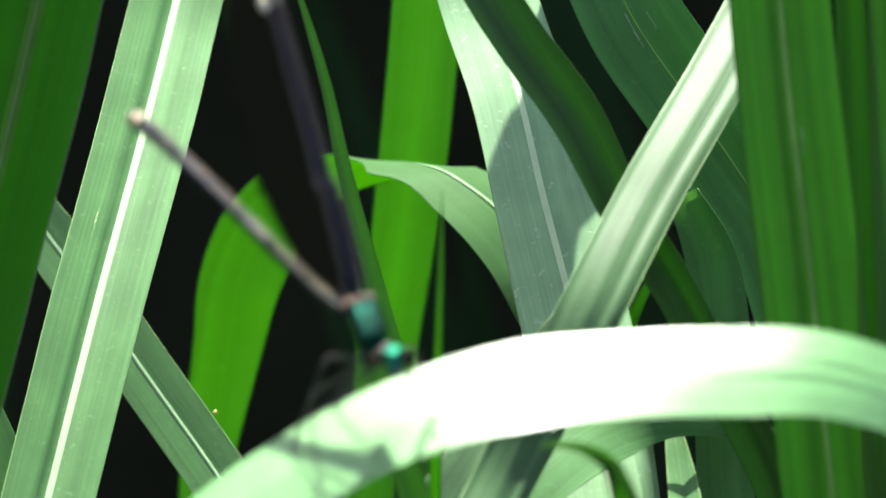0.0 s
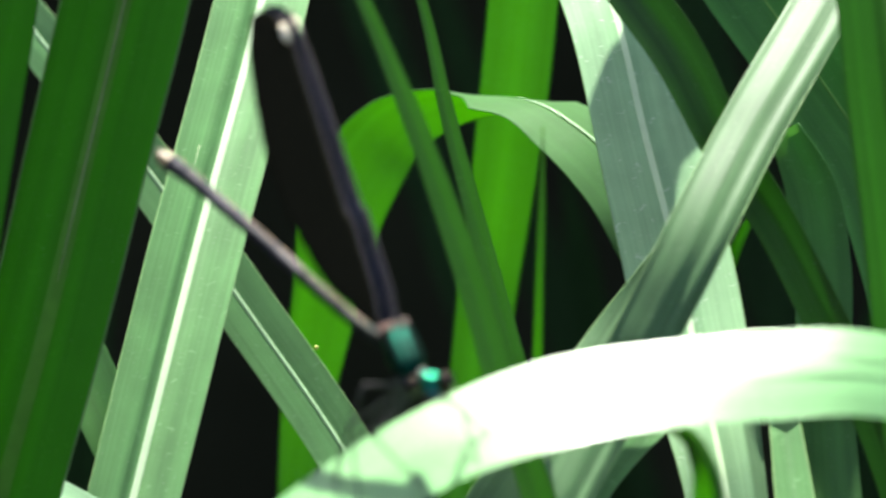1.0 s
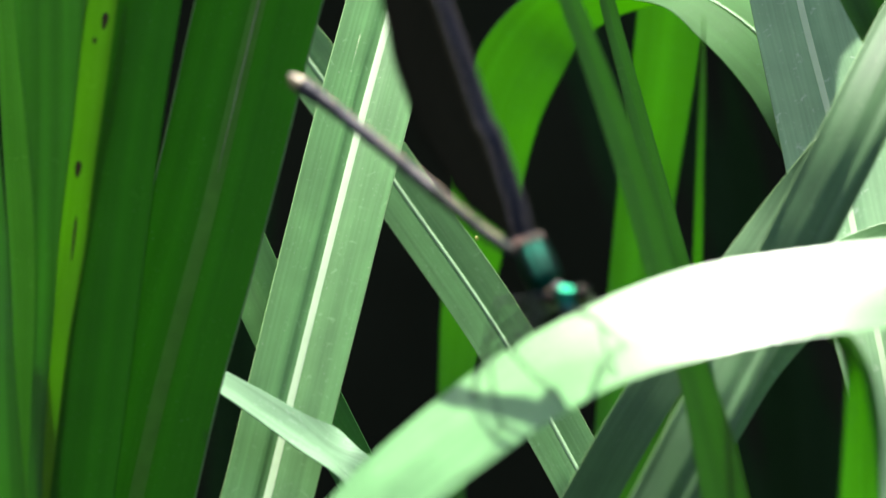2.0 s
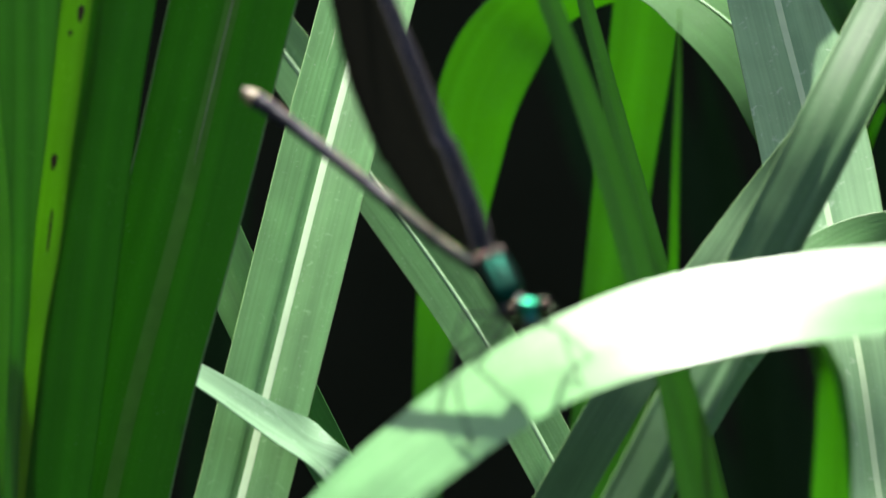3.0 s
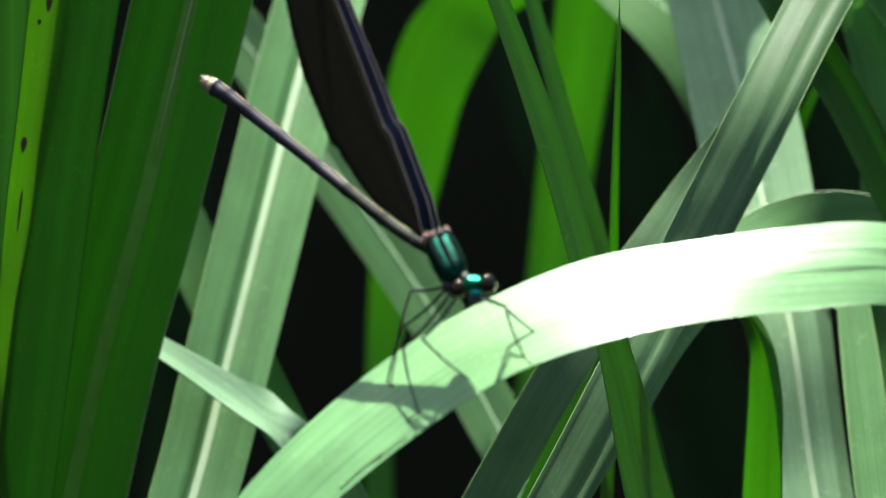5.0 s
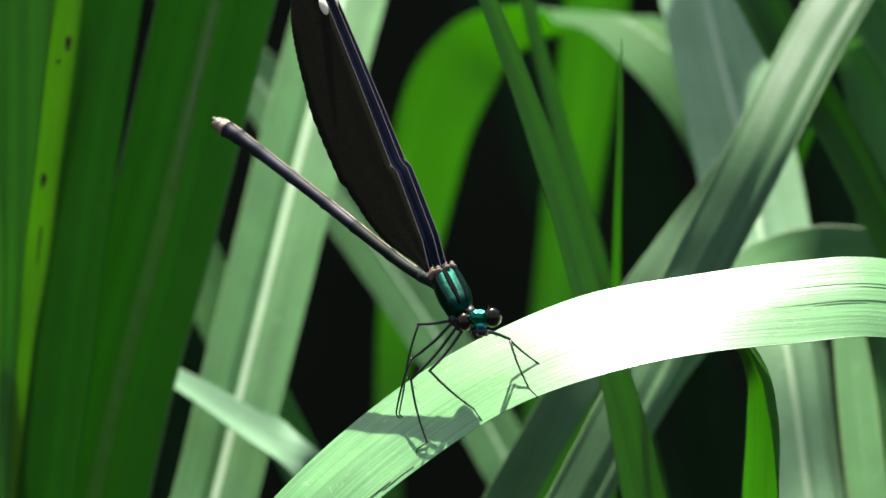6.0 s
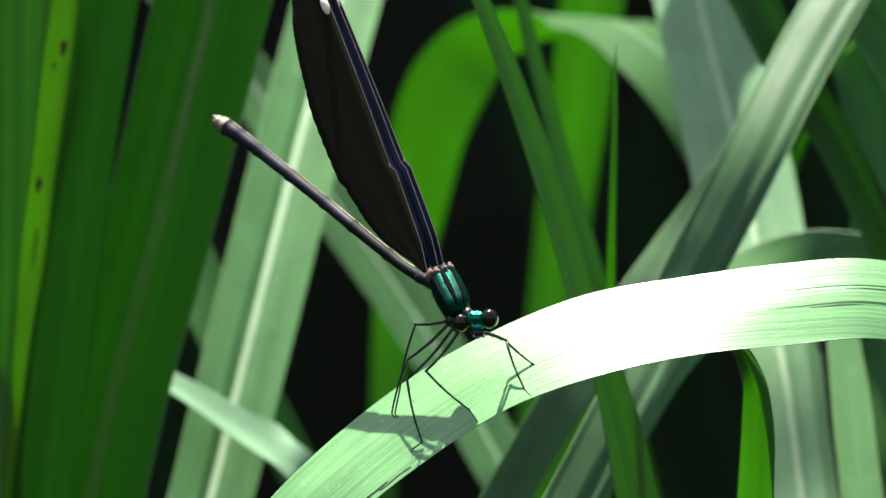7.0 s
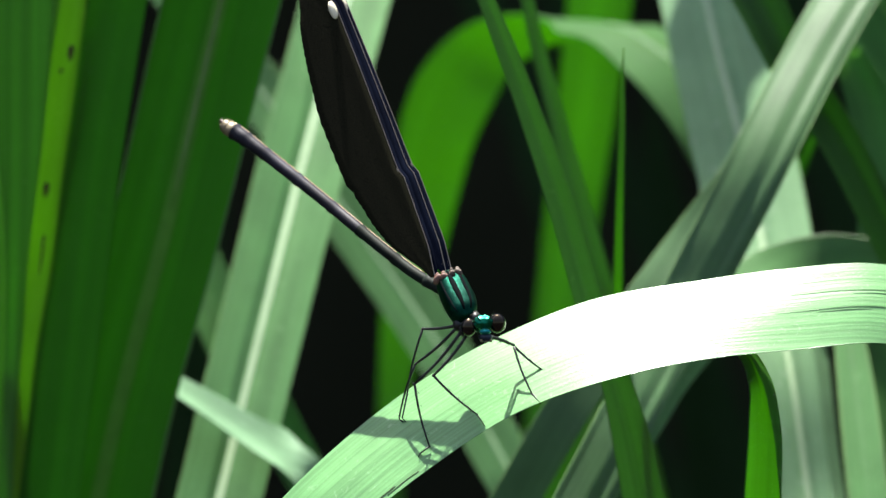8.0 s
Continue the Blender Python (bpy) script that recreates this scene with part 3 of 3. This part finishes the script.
for x0, x1, across_leaf, wide in ((1440, 1780, -0.12, 0.06), (1520, 1640, -0.18, 0.05), (1480, 1720, 0.3, 0.04), (1600, 1800, 0.22, 0.07)):
    run = [f for f in perch_frames if place(x0, 0).x < f[0].x < place(x1, 0).x]
    bm = bmesh.new()
    tube(bm, [c + side * across_leaf * half * (1 + 0.04 * math.sin(k * 0.4) * 0.3) + up * (0.00011 - 0.06 * abs(across_leaf) * half) - PIVOT for k, (c, side, up, half, along, level) in enumerate(run)],
         [0.00002 + wide / 2000 * math.sin(math.pi * k / (len(run) - 1)) for k in range(len(run))], 6, 0.4)
    part("dark_streak", bm, STREAK, perch, "dark green streak along the leaf")
bm = bmesh.new()
foot = Vector((PIVOT.x + 0.004, PIVOT.y, 0))
tube(bm, [Vector((0, 0, -0.02)), Vector((0, 0, 0.1)), PIVOT - foot + Vector((0, 0, 0.012))], [0.004, 0.0038, 0.0032], 14)
culm = new("reed_culm")
culm.location = foot
tagged(culm, "green upright reed stem carrying the perch leaf", "stem")
part("stem", bm, MID, culm)

# ---- damselfly ----
WING_FOOT = place(815, 629, 0)
TEAL = plain_material("metallic green cuticle", (0.003, 0.04, 0.027), 0.5, 1.0, 0.5, 2600, 0.00012)
BLACK = plain_material("black cuticle", (0.006, 0.006, 0.007), 0.45, 0.0, 0.3, 2000)
SEAM = plain_material("dull black seam", (0.004, 0.005, 0.006), 0.9, 0.0, 0.2, 2000, 0.0, 0.02)
BRONZE = plain_material("dark bronze cuticle", (0.019, 0.019, 0.029), 0.56, 0.1, 0.5, 1800, 0.00003, 0.22)
DUSKY = plain_material("dark greenish cuticle", (0.009, 0.013, 0.011), 0.6, 0.1, 0.4, 1800, 0.00003, 0.12)
GOLD = plain_material("golden brown line", (0.17, 0.115, 0.05), 0.4, 0.2, 0.3, 2500)
GREY_TAN = plain_material("greyish tan cuticle", (0.2, 0.16, 0.09), 0.45, 0, 0.3, 2500, 0.00004)
REDDISH = plain_material("reddish tan cuticle", (0.13, 0.065, 0.05), 0.6, 0, 0.35, 3000)
TAN = plain_material("tan cuticle", (0.09, 0.066, 0.052), 0.65, 0, 0.25, 2500)
EYE = plain_material("dark compound eye", (0.004, 0.004, 0.006), 0.1, 0, 0.3, 6000, 0, 0.45)
EYE.node_tree.nodes["Principled BSDF"].inputs["Specular Tint"].default_value = (1.0, 0.78, 0.42, 1)
CHALK = plain_material("white wing spot", (0.8, 0.73, 0.54), 0.5, 0, 0.05, 2500)
VEIN = plain_material("pale wing vein", (0.24, 0.2, 0.17), 0.4, 0, 0.1, 2500)
FACE = plain_material("blue face", (0.016, 0.22, 0.225), 0.36, 0.9, 0.2, 3000)
JAW = plain_material("blue-black mouthparts", (0.006, 0.011, 0.03), 0.35, 0.1, 0.3, 3000)
BROW = plain_material("glinting green cuticle", (0.01, 0.165, 0.095), 0.3, 1.0, 0.6, 4500)


def wing_material():
    m, n, link, skin, out = nodes_of("smoky brown wing membrane")
    uv = n.new("ShaderNodeUVMap")
    cells = n.new("ShaderNodeTexVoronoi")
    cells.feature = "DISTANCE_TO_EDGE"
    cells.inputs["Scale"].default_value = 2.2
    link.new(uv.outputs[0], cells.inputs["Vector"])
    edge = n.new("ShaderNodeMapRange")
    edge.inputs["From Max"].default_value = 0.06
    link.new(cells.outputs["Distance"], edge.inputs["Value"])
    mix = n.new("ShaderNodeMix")
    mix.data_type = "RGBA"
    mix.inputs["A"].default_value, mix.inputs["B"].default_value = (0.005, 0.005, 0.0028, 1), (0.0125, 0.0122, 0.0066, 1)
    link.new(edge.outputs[0], mix.inputs["Factor"])
    link.new(mix.outputs["Result"], skin.inputs["Base Color"])
    skin.inputs["Roughness"].default_value = 0.7
    skin.inputs["Specular IOR Level"].default_value = 0.03
    bump = n.new("ShaderNodeBump")
    bump.inputs["Strength"].default_value, bump.inputs["Distance"].default_value = 0.3, 0.00005
    link.new(edge.outputs[0], bump.inputs["Height"])
    link.new(bump.outputs[0], skin.inputs["Normal"])
    return m


WING = wing_material()
WING_DARK = plain_material("blue-black wing membrane", (0.004, 0.006, 0.015), 0.7, 0, 0.4, 1500, 0.0, 0.03)


def at(x, y, depth=0.0):
    """A place on the damselfly, from its drawing (13.8 units to the millimetre), about its wing roots."""
    return Vector(((x - 789) / 13800, depth / 1000, (488 - y) / 13800))


damselfly = new("damselfly")
damselfly.location = WING_FOOT
tagged(damselfly, "metallic green damselfly with closed dark wings perched on a leaf", "damselfly")

# abdomen: ten rings
path = spline([(791, 517, 0.2, 11.5), (732, 484, 3.0, 10.5), (686, 450, 5.5, 10.5), (635, 410, 8.5, 11), (595, 378, 11, 11), (545, 339, 13.5, 11), (495, 301, 16, 11.5), (450, 267, 18, 12), (420, 246, 19.5, 14), (399, 233, 20.5, 14.5), (388, 226, 21, 11)], 8)
abdomen = None
cuts = [0, 5, 14, 24, 34, 44, 54, 62, 69, 75, 80]
for k in range(10):
    bm = bmesh.new()
    run = path[cuts[k]:cuts[k + 1] + 1]
    radii = [r[3] / 13800 * (0.9 if i == 0 else 1.1 if i == len(run) - 1 else 1.04 if i == len(run) - 2 else 0.97) for i, r in enumerate(run)]
    tube(bm, [at(r[0], r[1], r[2]) for r in run], radii, 16, 1.0, k in (0, 9))
    ring = part("abdomen" if k == 0 else "abdomen_segment", bm, DUSKY if k < 3 else BRONZE if k < 8 else GREY_TAN, damselfly if k == 0 else abdomen,
                "dark bronze segmented abdomen" if k == 0 else ("tan tip segment" if k == 9 else ""))
    abdomen = abdomen or ring
bm = bmesh.new()
tube(bm, [at(x + 0.62 * w * 0.95, y - 0.78 * w * 0.95, d) for x, y, d, w in path[6:-4]], [0.00011] * len(path[6:-4]), 6)
part("back_line", bm, GOLD, abdomen, "golden line along the back")
for s in (-1, 1):
    bm = bmesh.new()
    tube(bm, [at(391, 226, 20.6 + s * 0.3), at(383, 222 + 4 * s, 21.4 + s * 0.4), at(379, 226 + 4 * s, 21.7 + s * 0.2)], [0.00028, 0.00024, 0.0001], 8)
    part("tail_appendage", bm, TAN, abdomen, "short tan tail appendage")

# thorax: a tapering barrel, widest under the wing roots
axis = (at(836, 568, -5.0) - at(788, 488, 0.6)).normalized()
across = Vector((1, 0.15, 0)) - axis * axis.dot(Vector((1, 0.15, 0)))
across.normalize()
toward = axis.cross(across)
if toward.y > 0:
    toward = -toward
rings = spline([(791, 487, 0.8, 1.0), (794, 494, 0.3, 1.75), (800, 505, -0.5, 2.1), (809, 524, -1.8, 2.24), (818, 541, -3.0, 2.2), (824, 555, -4.0, 1.85), (827, 564, -4.7, 1.0)], 5)


def on_thorax(k, angle, proud=1.0):
    x, y, d, r = rings[k]
    flat = 1 / (abs(math.cos(angle)) ** 3 + abs(math.sin(angle)) ** 3) ** (1 / 3)
    return at(x, y, d) + (across * math.sin(angle) + toward * math.cos(angle)) * (r * 0.88 * flat * proud / 1000)


bm = bmesh.new()
loops = [[bm.verts.new(on_thorax(k, 2 * math.pi * j / 24)) for j in range(24)] for k in range(len(rings))]
for l0, l1 in zip(loops, loops[1:]):
    for j in range(24):
        bm.faces.new((l0[j], l0[(j + 1) % 24], l1[(j + 1) % 24], l1[j]))
bm.faces.new(loops[0][::-1])
bm.faces.new(loops[-1])
thorax = part("thorax", bm, TEAL, damselfly, "shining metallic green thorax")
for angle, wide in ((-1.0, 0.00015), (-0.28, 0.00036), (0.46, 0.00022)):
    bm = bmesh.new()
    n = len(rings)
    tube(bm, [on_thorax(k, angle * (1 - 0.15 * k / n), 0.99) for k in range(3, n - 3)], [wide * math.sin(math.pi * (k - 2) / (n - 4)) + 0.00003 for k in range(3, n - 3)], 8, 0.6)
    part("dark_seam", bm, SEAM, thorax, "black seam line")
# wing joints: ridged plates where the wings are hinged
for x, y, d, wide, tall, lean, colour in ((775, 495, -1.3, 0.5, 0.8, 0.5, REDDISH), (787, 491, -1.7, 0.6, 0.6, 0.2, REDDISH), (800, 484, -1.6, 0.4, 0.55, 0.6, TAN),
                                          (812, 482, -1.2, 0.65, 0.42, 0.9, TAN)):
    bm = bmesh.new()
    turn = Euler((0.3, lean, 0)).to_matrix()
    ball(bm, at(x, y, d), (wide / 1000, 0.00035, tall / 1000), turn, 12, 8)
    ball(bm, at(x - 2, y - 6, d + 0.4), (wide / 1700, 0.0003, tall / 1500), turn, 10, 8)
    ball(bm, at(x + 3, y - 2, d - 0.2), (wide / 3200, 0.00018, tall / 2400), turn, 8, 6)
    part("wing_joint", bm, colour, thorax, "reddish tan wing joint")
# a tan collar spot over the neck
bm = bmesh.new()
ball(bm, at(836, 557, -4.9), (0.0003, 0.00022, 0.00018), None, 10, 8)
part("collar_spot", bm, GREY_TAN, thorax, "small tan spot on the collar")
bm = bmesh.new()
ball(bm, at(815, 574, -3.9), (0.0009, 0.0009, 0.001), None, 16, 10)
ball(bm, at(826, 584, -4.8), (0.0009, 0.0008, 0.0009), None, 16, 10)
part("leg_base", bm, BLACK, thorax, "black underside that bears the legs")

# head
bm = bmesh.new()
tube(bm, [at(838, 556, -4.2), at(848, 566, -5.4)], [0.0007, 0.0007], 12)
part("neck", bm, BLACK, damselfly)
bm = bmesh.new()
ball(bm, at(856, 573, -6.0), (0.0019, 0.001, 0.00095), Euler((0.2, -0.12, 0.1)).to_matrix(), 20, 14)
head = part("head", bm, TEAL, damselfly, "metallic green head with wide-set eyes")
for x, y, d, r in ((831, 578, -6.3, 0.00102), (881, 570, -6.3, 0.00112)):
    bm = bmesh.new()
    ball(bm, at(x, y, d), (r, r, r * 1.15), None, 24, 16)
    part("eye", bm, EYE, head, "glossy dark round eye")
# brow: a bumpy metallic wedge between the eyes
bm = bmesh.new()
ball(bm, at(857, 569, -6.8), (0.00135, 0.00085, 0.00092), None, 36, 26)
for v in bm.verts:
    v.co += (v.co - at(857, 569, -6.8)).normalized() * (0.00022 * noise.noise(v.co * 2600) + 0.00008 * noise.noise(v.co * 6000))
part("brow", bm, BROW, head, "glinting green brow")
bm = bmesh.new()
ball(bm, at(860, 585, -7.3), (0.00074, 0.00055, 0.00044), None, 20, 12)
part("face", bm, FACE, head, "bright blue face plate")
bm = bmesh.new()
ball(bm, at(861, 595, -6.95), (0.00088, 0.00065, 0.00066), None, 16, 10)
part("jaws", bm, JAW, head, "blue-black mouthparts")
for x in (854, 862, 870):
    bm = bmesh.new()
    ball(bm, at(x, 603 - abs(x - 862) * 0.3, -7.3), (0.00018, 0.00016, 0.00022), None, 8, 6)
    part("tooth", bm, GREY_TAN, head)
for s in (-1, 1):
    bm = bmesh.new()
    tube(bm, [at(858 + 6 * s, 568, -7.2), at(858 + 11 * s, 560, -7.9), at(858 + 16 * s, 550, -8.6)], [0.00009, 0.00006, 0.00003], 6)
    part("antenna", bm, BLACK, head)


def leg(rows):
    """Thigh, shin and foot, from hip to claw."""
    pts = [at(*r) for r in rows]
    pieces = (("leg", pts[0:2], 0.00024, 0.00017), ("shin", pts[1:3], 0.00017, 0.00011), ("foot", pts[2:], 0.00012, 0.00007))
    whole = None
    for name, run, r0, r1 in pieces:
        bm = bmesh.new()
        if name != "foot":
            bow = (run[1] - run[0]).cross(Vector((0, 1, 0))) * (0.035 if name == "leg" else -0.03)
            run = [run[0].lerp(run[1], k / 6) + bow * math.sin(math.pi * k / 6) for k in range(7)]
        tube(bm, run, [r0 + (r1 - r0) * i / max(1, len(run) - 1) for i in range(len(run))], 8)
        ball(bm, run[0], (r0 * 1.25, r0 * 1.25, r0 * 1.25), None, 8, 6)
        if name != "foot":
            for j in range(8):
                p = run[0].lerp(run[-1], (j + 1) / 9)
                tube(bm, [p, p + Vector((0.00045 * (-1) ** j, -0.0001, -0.00035))], [0.00003, 0.00001], 4)
        ob = part(name, bm, BLACK, whole or damselfly, "thin black leg" if name == "leg" else "")
        whole = whole or ob


leg([(808, 576, -3.8), (750, 583, 0.0), (724, 700, 1.4), (716, 742, 2.0), (722, 748, 1.4)])
leg([(810, 579, -4.2), (738, 645, -1.0), (711, 738, 1.6), (711, 744, 2.1), (717, 749, 1.5)])
leg([(818, 586, -4.8), (737, 680, -3.0), (765, 790, -3.2), (748, 803, -2.9), (746, 809, -3.15)])
leg([(828, 592, -5.2), (770, 664, -4.9), (848, 732, -3.5), (862, 752, -4.6)])
leg([(850, 590, -5.4), (908, 607, -1.0), (965, 654, -1.6), (984, 643, -1.0)])
leg([(850, 591, -5.6), (911, 609, -1.6), (944, 693, -3.9), (960, 711, -5.5)])


# wings: span 42 mm, closed over the back
def wing(root, span, chord, label, spotted, veined, skin):
    reach = span.length
    span = span.normalized()
    chord = (chord - span * chord.dot(span)).normalized()
    skin_way = span.cross(chord)
    prof = spline([(0.0, 0.5), (0.04, 1.5), (0.09, 3.1), (0.17, 4.9), (0.27, 6.0), (0.4, 6.7), (0.55, 6.9), (0.7, 6.4), (0.82, 5.7), (0.9, 5.0), (0.95, 4.0), (0.985, 2.6), (1.0, 0.9)], 8)
    bm = bmesh.new()
    uv = bm.loops.layers.uv.new("UVMap")
    rows, lead = [], []
    for i, (u, w) in enumerate(prof):
        bulge = 0.0003 * math.sin(math.pi * u) - 0.0022 * max(0, (u - 0.92) / 0.08) ** 2
        front = root + span * reach * u - chord * (bulge + 0.0005 * (max(0.0, min(1.0, (0.365 - u) / 0.025)) if u > 0.1 else u / 0.1))
        lead.append(front)
        row = []
        for k in range(9):
            a = k / 8
            tooth = 0.00012 * (i % 2) if k == 8 and 0.1 < u < 0.96 else 0
            fluted = 0.00003 * math.sin(a * 14) * (1 - a)
            row.append((bm.verts.new(front + chord * (1.13 * w / 1000 * a + tooth) + skin_way * fluted), u * 41.5, w * a))
        rows.append(row)
    for r0, r1 in zip(rows, rows[1:]):
        for k in range(8):
            quad = (r0[k], r0[k + 1], r1[k + 1], r1[k])
            f = bm.faces.new([q[0] for q in quad])
            for loop, q in zip(f.loops, quad):
                loop[uv].uv = (q[1], q[2])
    ob = part("wing", bm, skin, damselfly, label)
    solid = ob.modifiers.new("thickness", "SOLIDIFY")
    solid.thickness, solid.offset = 0.00005, 0
    n = len(lead)
    if veined:
        for off, start, stop, r in ((0.0, 0, n - 12, 0.00008), (0.00042, 4, n - 20, 0.00004)):
            bm = bmesh.new()
            tube(bm, [p + chord * off * min(1, 0.3 + i / 20) for i, p in enumerate(lead)][start:stop], [r] * (stop - start), 6)
            part("vein", bm, VEIN, ob)
    if not spotted:
        return ob
    i = int(0.77 * n)
    bm = bmesh.new()
    ball(bm, lead[i] + chord * 0.0006, (0.00058, 0.0004, 0.00125), Matrix((chord, skin_way, span)).transposed(), 12, 8)
    part("wing_spot", bm, CHALK, ob, "white spot near the wing tip")
    bm = bmesh.new()
    ball(bm, min(lead, key=lambda p: abs((p - root).dot(span) - 0.357 * reach)) + chord * 0.0001, (0.00014, 0.0001, 0.0003), Matrix((chord, skin_way, span)).transposed(), 8, 6)
    part("nodus", bm, VEIN, ob)
    return ob


WINGS = ((at(770, 490, -0.2), at(592, 28, 3.6), Vector((-0.85, -0.42, -0.34))),
         (at(777, 489, 0.4), at(597, 26, 4.2), Vector((-0.86, -0.39, -0.34))),
         (at(790, 483, 0.9), at(605, 20, 4.8), Vector((-0.86, -0.44, -0.33))),
         (at(800, 481, 1.5), at(609, 16, 5.4), Vector((-0.87, -0.40, -0.33))))
for k, (root, spot, chord) in enumerate(WINGS):
    wing(root, (spot - root) / 0.9, chord, "smoky dark brown closed wing", k in (0, 3), k != 1, WING if k == 0 else WING_DARK)


# ---- what moves ----
def motions():
    """The perch swings and settles after the landing; the damselfly rides on it."""
    # seconds, and the shift of the wing roots from their rest, right and up, in plan units
    swing = [(0.0, 193, 245), (0.1, 104, 150), (0.2, 13, 40), (0.3, -45, -66), (0.4, -72, -132), (0.5, -51, -99), (0.6, -6, -32),
             (0.7, 35, 46), (0.8, 76, 92), (0.9, 93, 102), (1.0, 76, 84), (1.1, 43, 32), (1.2, 17, -3), (1.3, -12, -48), (1.4, -20, -68),
             (1.5, -12, -52), (1.6, 7, -16), (1.7, 31, 20), (1.8, 40, 47), (1.9, 40, 48), (2.0, 30, 42), (2.1, 8, 16), (2.2, -12, -8),
             (2.4, -19, -22), (2.6, -7, -10), (2.85, 8, 10), (3.1, 0, 0), (3.5, -2, 0), (4.0, 2, 2), (4.2, -4, -3), (5.5, 0, 4), (6.0, -4, -2), (6.5, 0, 4), (8.0, 2, 5)]
    arm = (WING_FOOT - PIVOT).length
    # the legs give a little: how far the leaf springs under the body
    sag = {0.1: -6, 0.2: -12, 0.4: 8, 0.5: 4, 0.6: -3, 0.7: -12, 0.8: -8}
    leaf_rows, fly_rows = [], []
    for t, right, lift in swing:
        s = 0.606 * right + 0.794 * lift
        spot = WING_FOOT + Vector((right * UNIT, 0, lift * UNIT))
        turn_leaf = Matrix.Rotation(s * UNIT / arm, 4, "Y")
        give = Vector((0, 0, sag.get(t, 0) * UNIT))
        leaf_rows.append((t, Matrix.Translation(spot + give) @ turn_leaf @ Matrix.Translation(PIVOT - WING_FOOT)))
        own = radians(6.6) * math.sqrt(max(s, 0) / 315)
        fly_rows.append((t, Matrix.Translation(spot) @ Matrix.Rotation(own, 4, "Y")))
    walk(perch, leaf_rows)
    # the abdomen beats up and down at the landing: seconds, degrees
    flex = [(0.0, 0), (0.1, -3), (0.2, -5.5), (0.3, -1.5), (0.4, 1), (0.5, 0.5), (0.6, -1.5), (0.7, -5), (0.8, -4.5), (0.9, -1.5), (1.0, -1), (1.2, 0),
            (1.4, -1), (1.6, -1), (1.8, -4), (2.0, -2), (2.2, -0.5), (2.7, 0), (8.0, 0)]
    base = at(791, 517, 0.2)
    walk(abdomen, [(t, Matrix.Translation(base) @ Matrix.Rotation(radians(1.25 * a), 4, "Z") @ Matrix.Rotation(radians(a), 4, "Y") @ Matrix.Translation(-base)) for t, a in flex])
    # the curled leaf leans on the perch and follows it by less
    here = curled.location.copy()
    walk(curled, [(t, Matrix.Translation(here + Vector((right * 0.3 * UNIT, 0, lift * 0.45 * UNIT)))) for t, right, lift in swing])
    walk(damselfly, fly_rows)


motions()
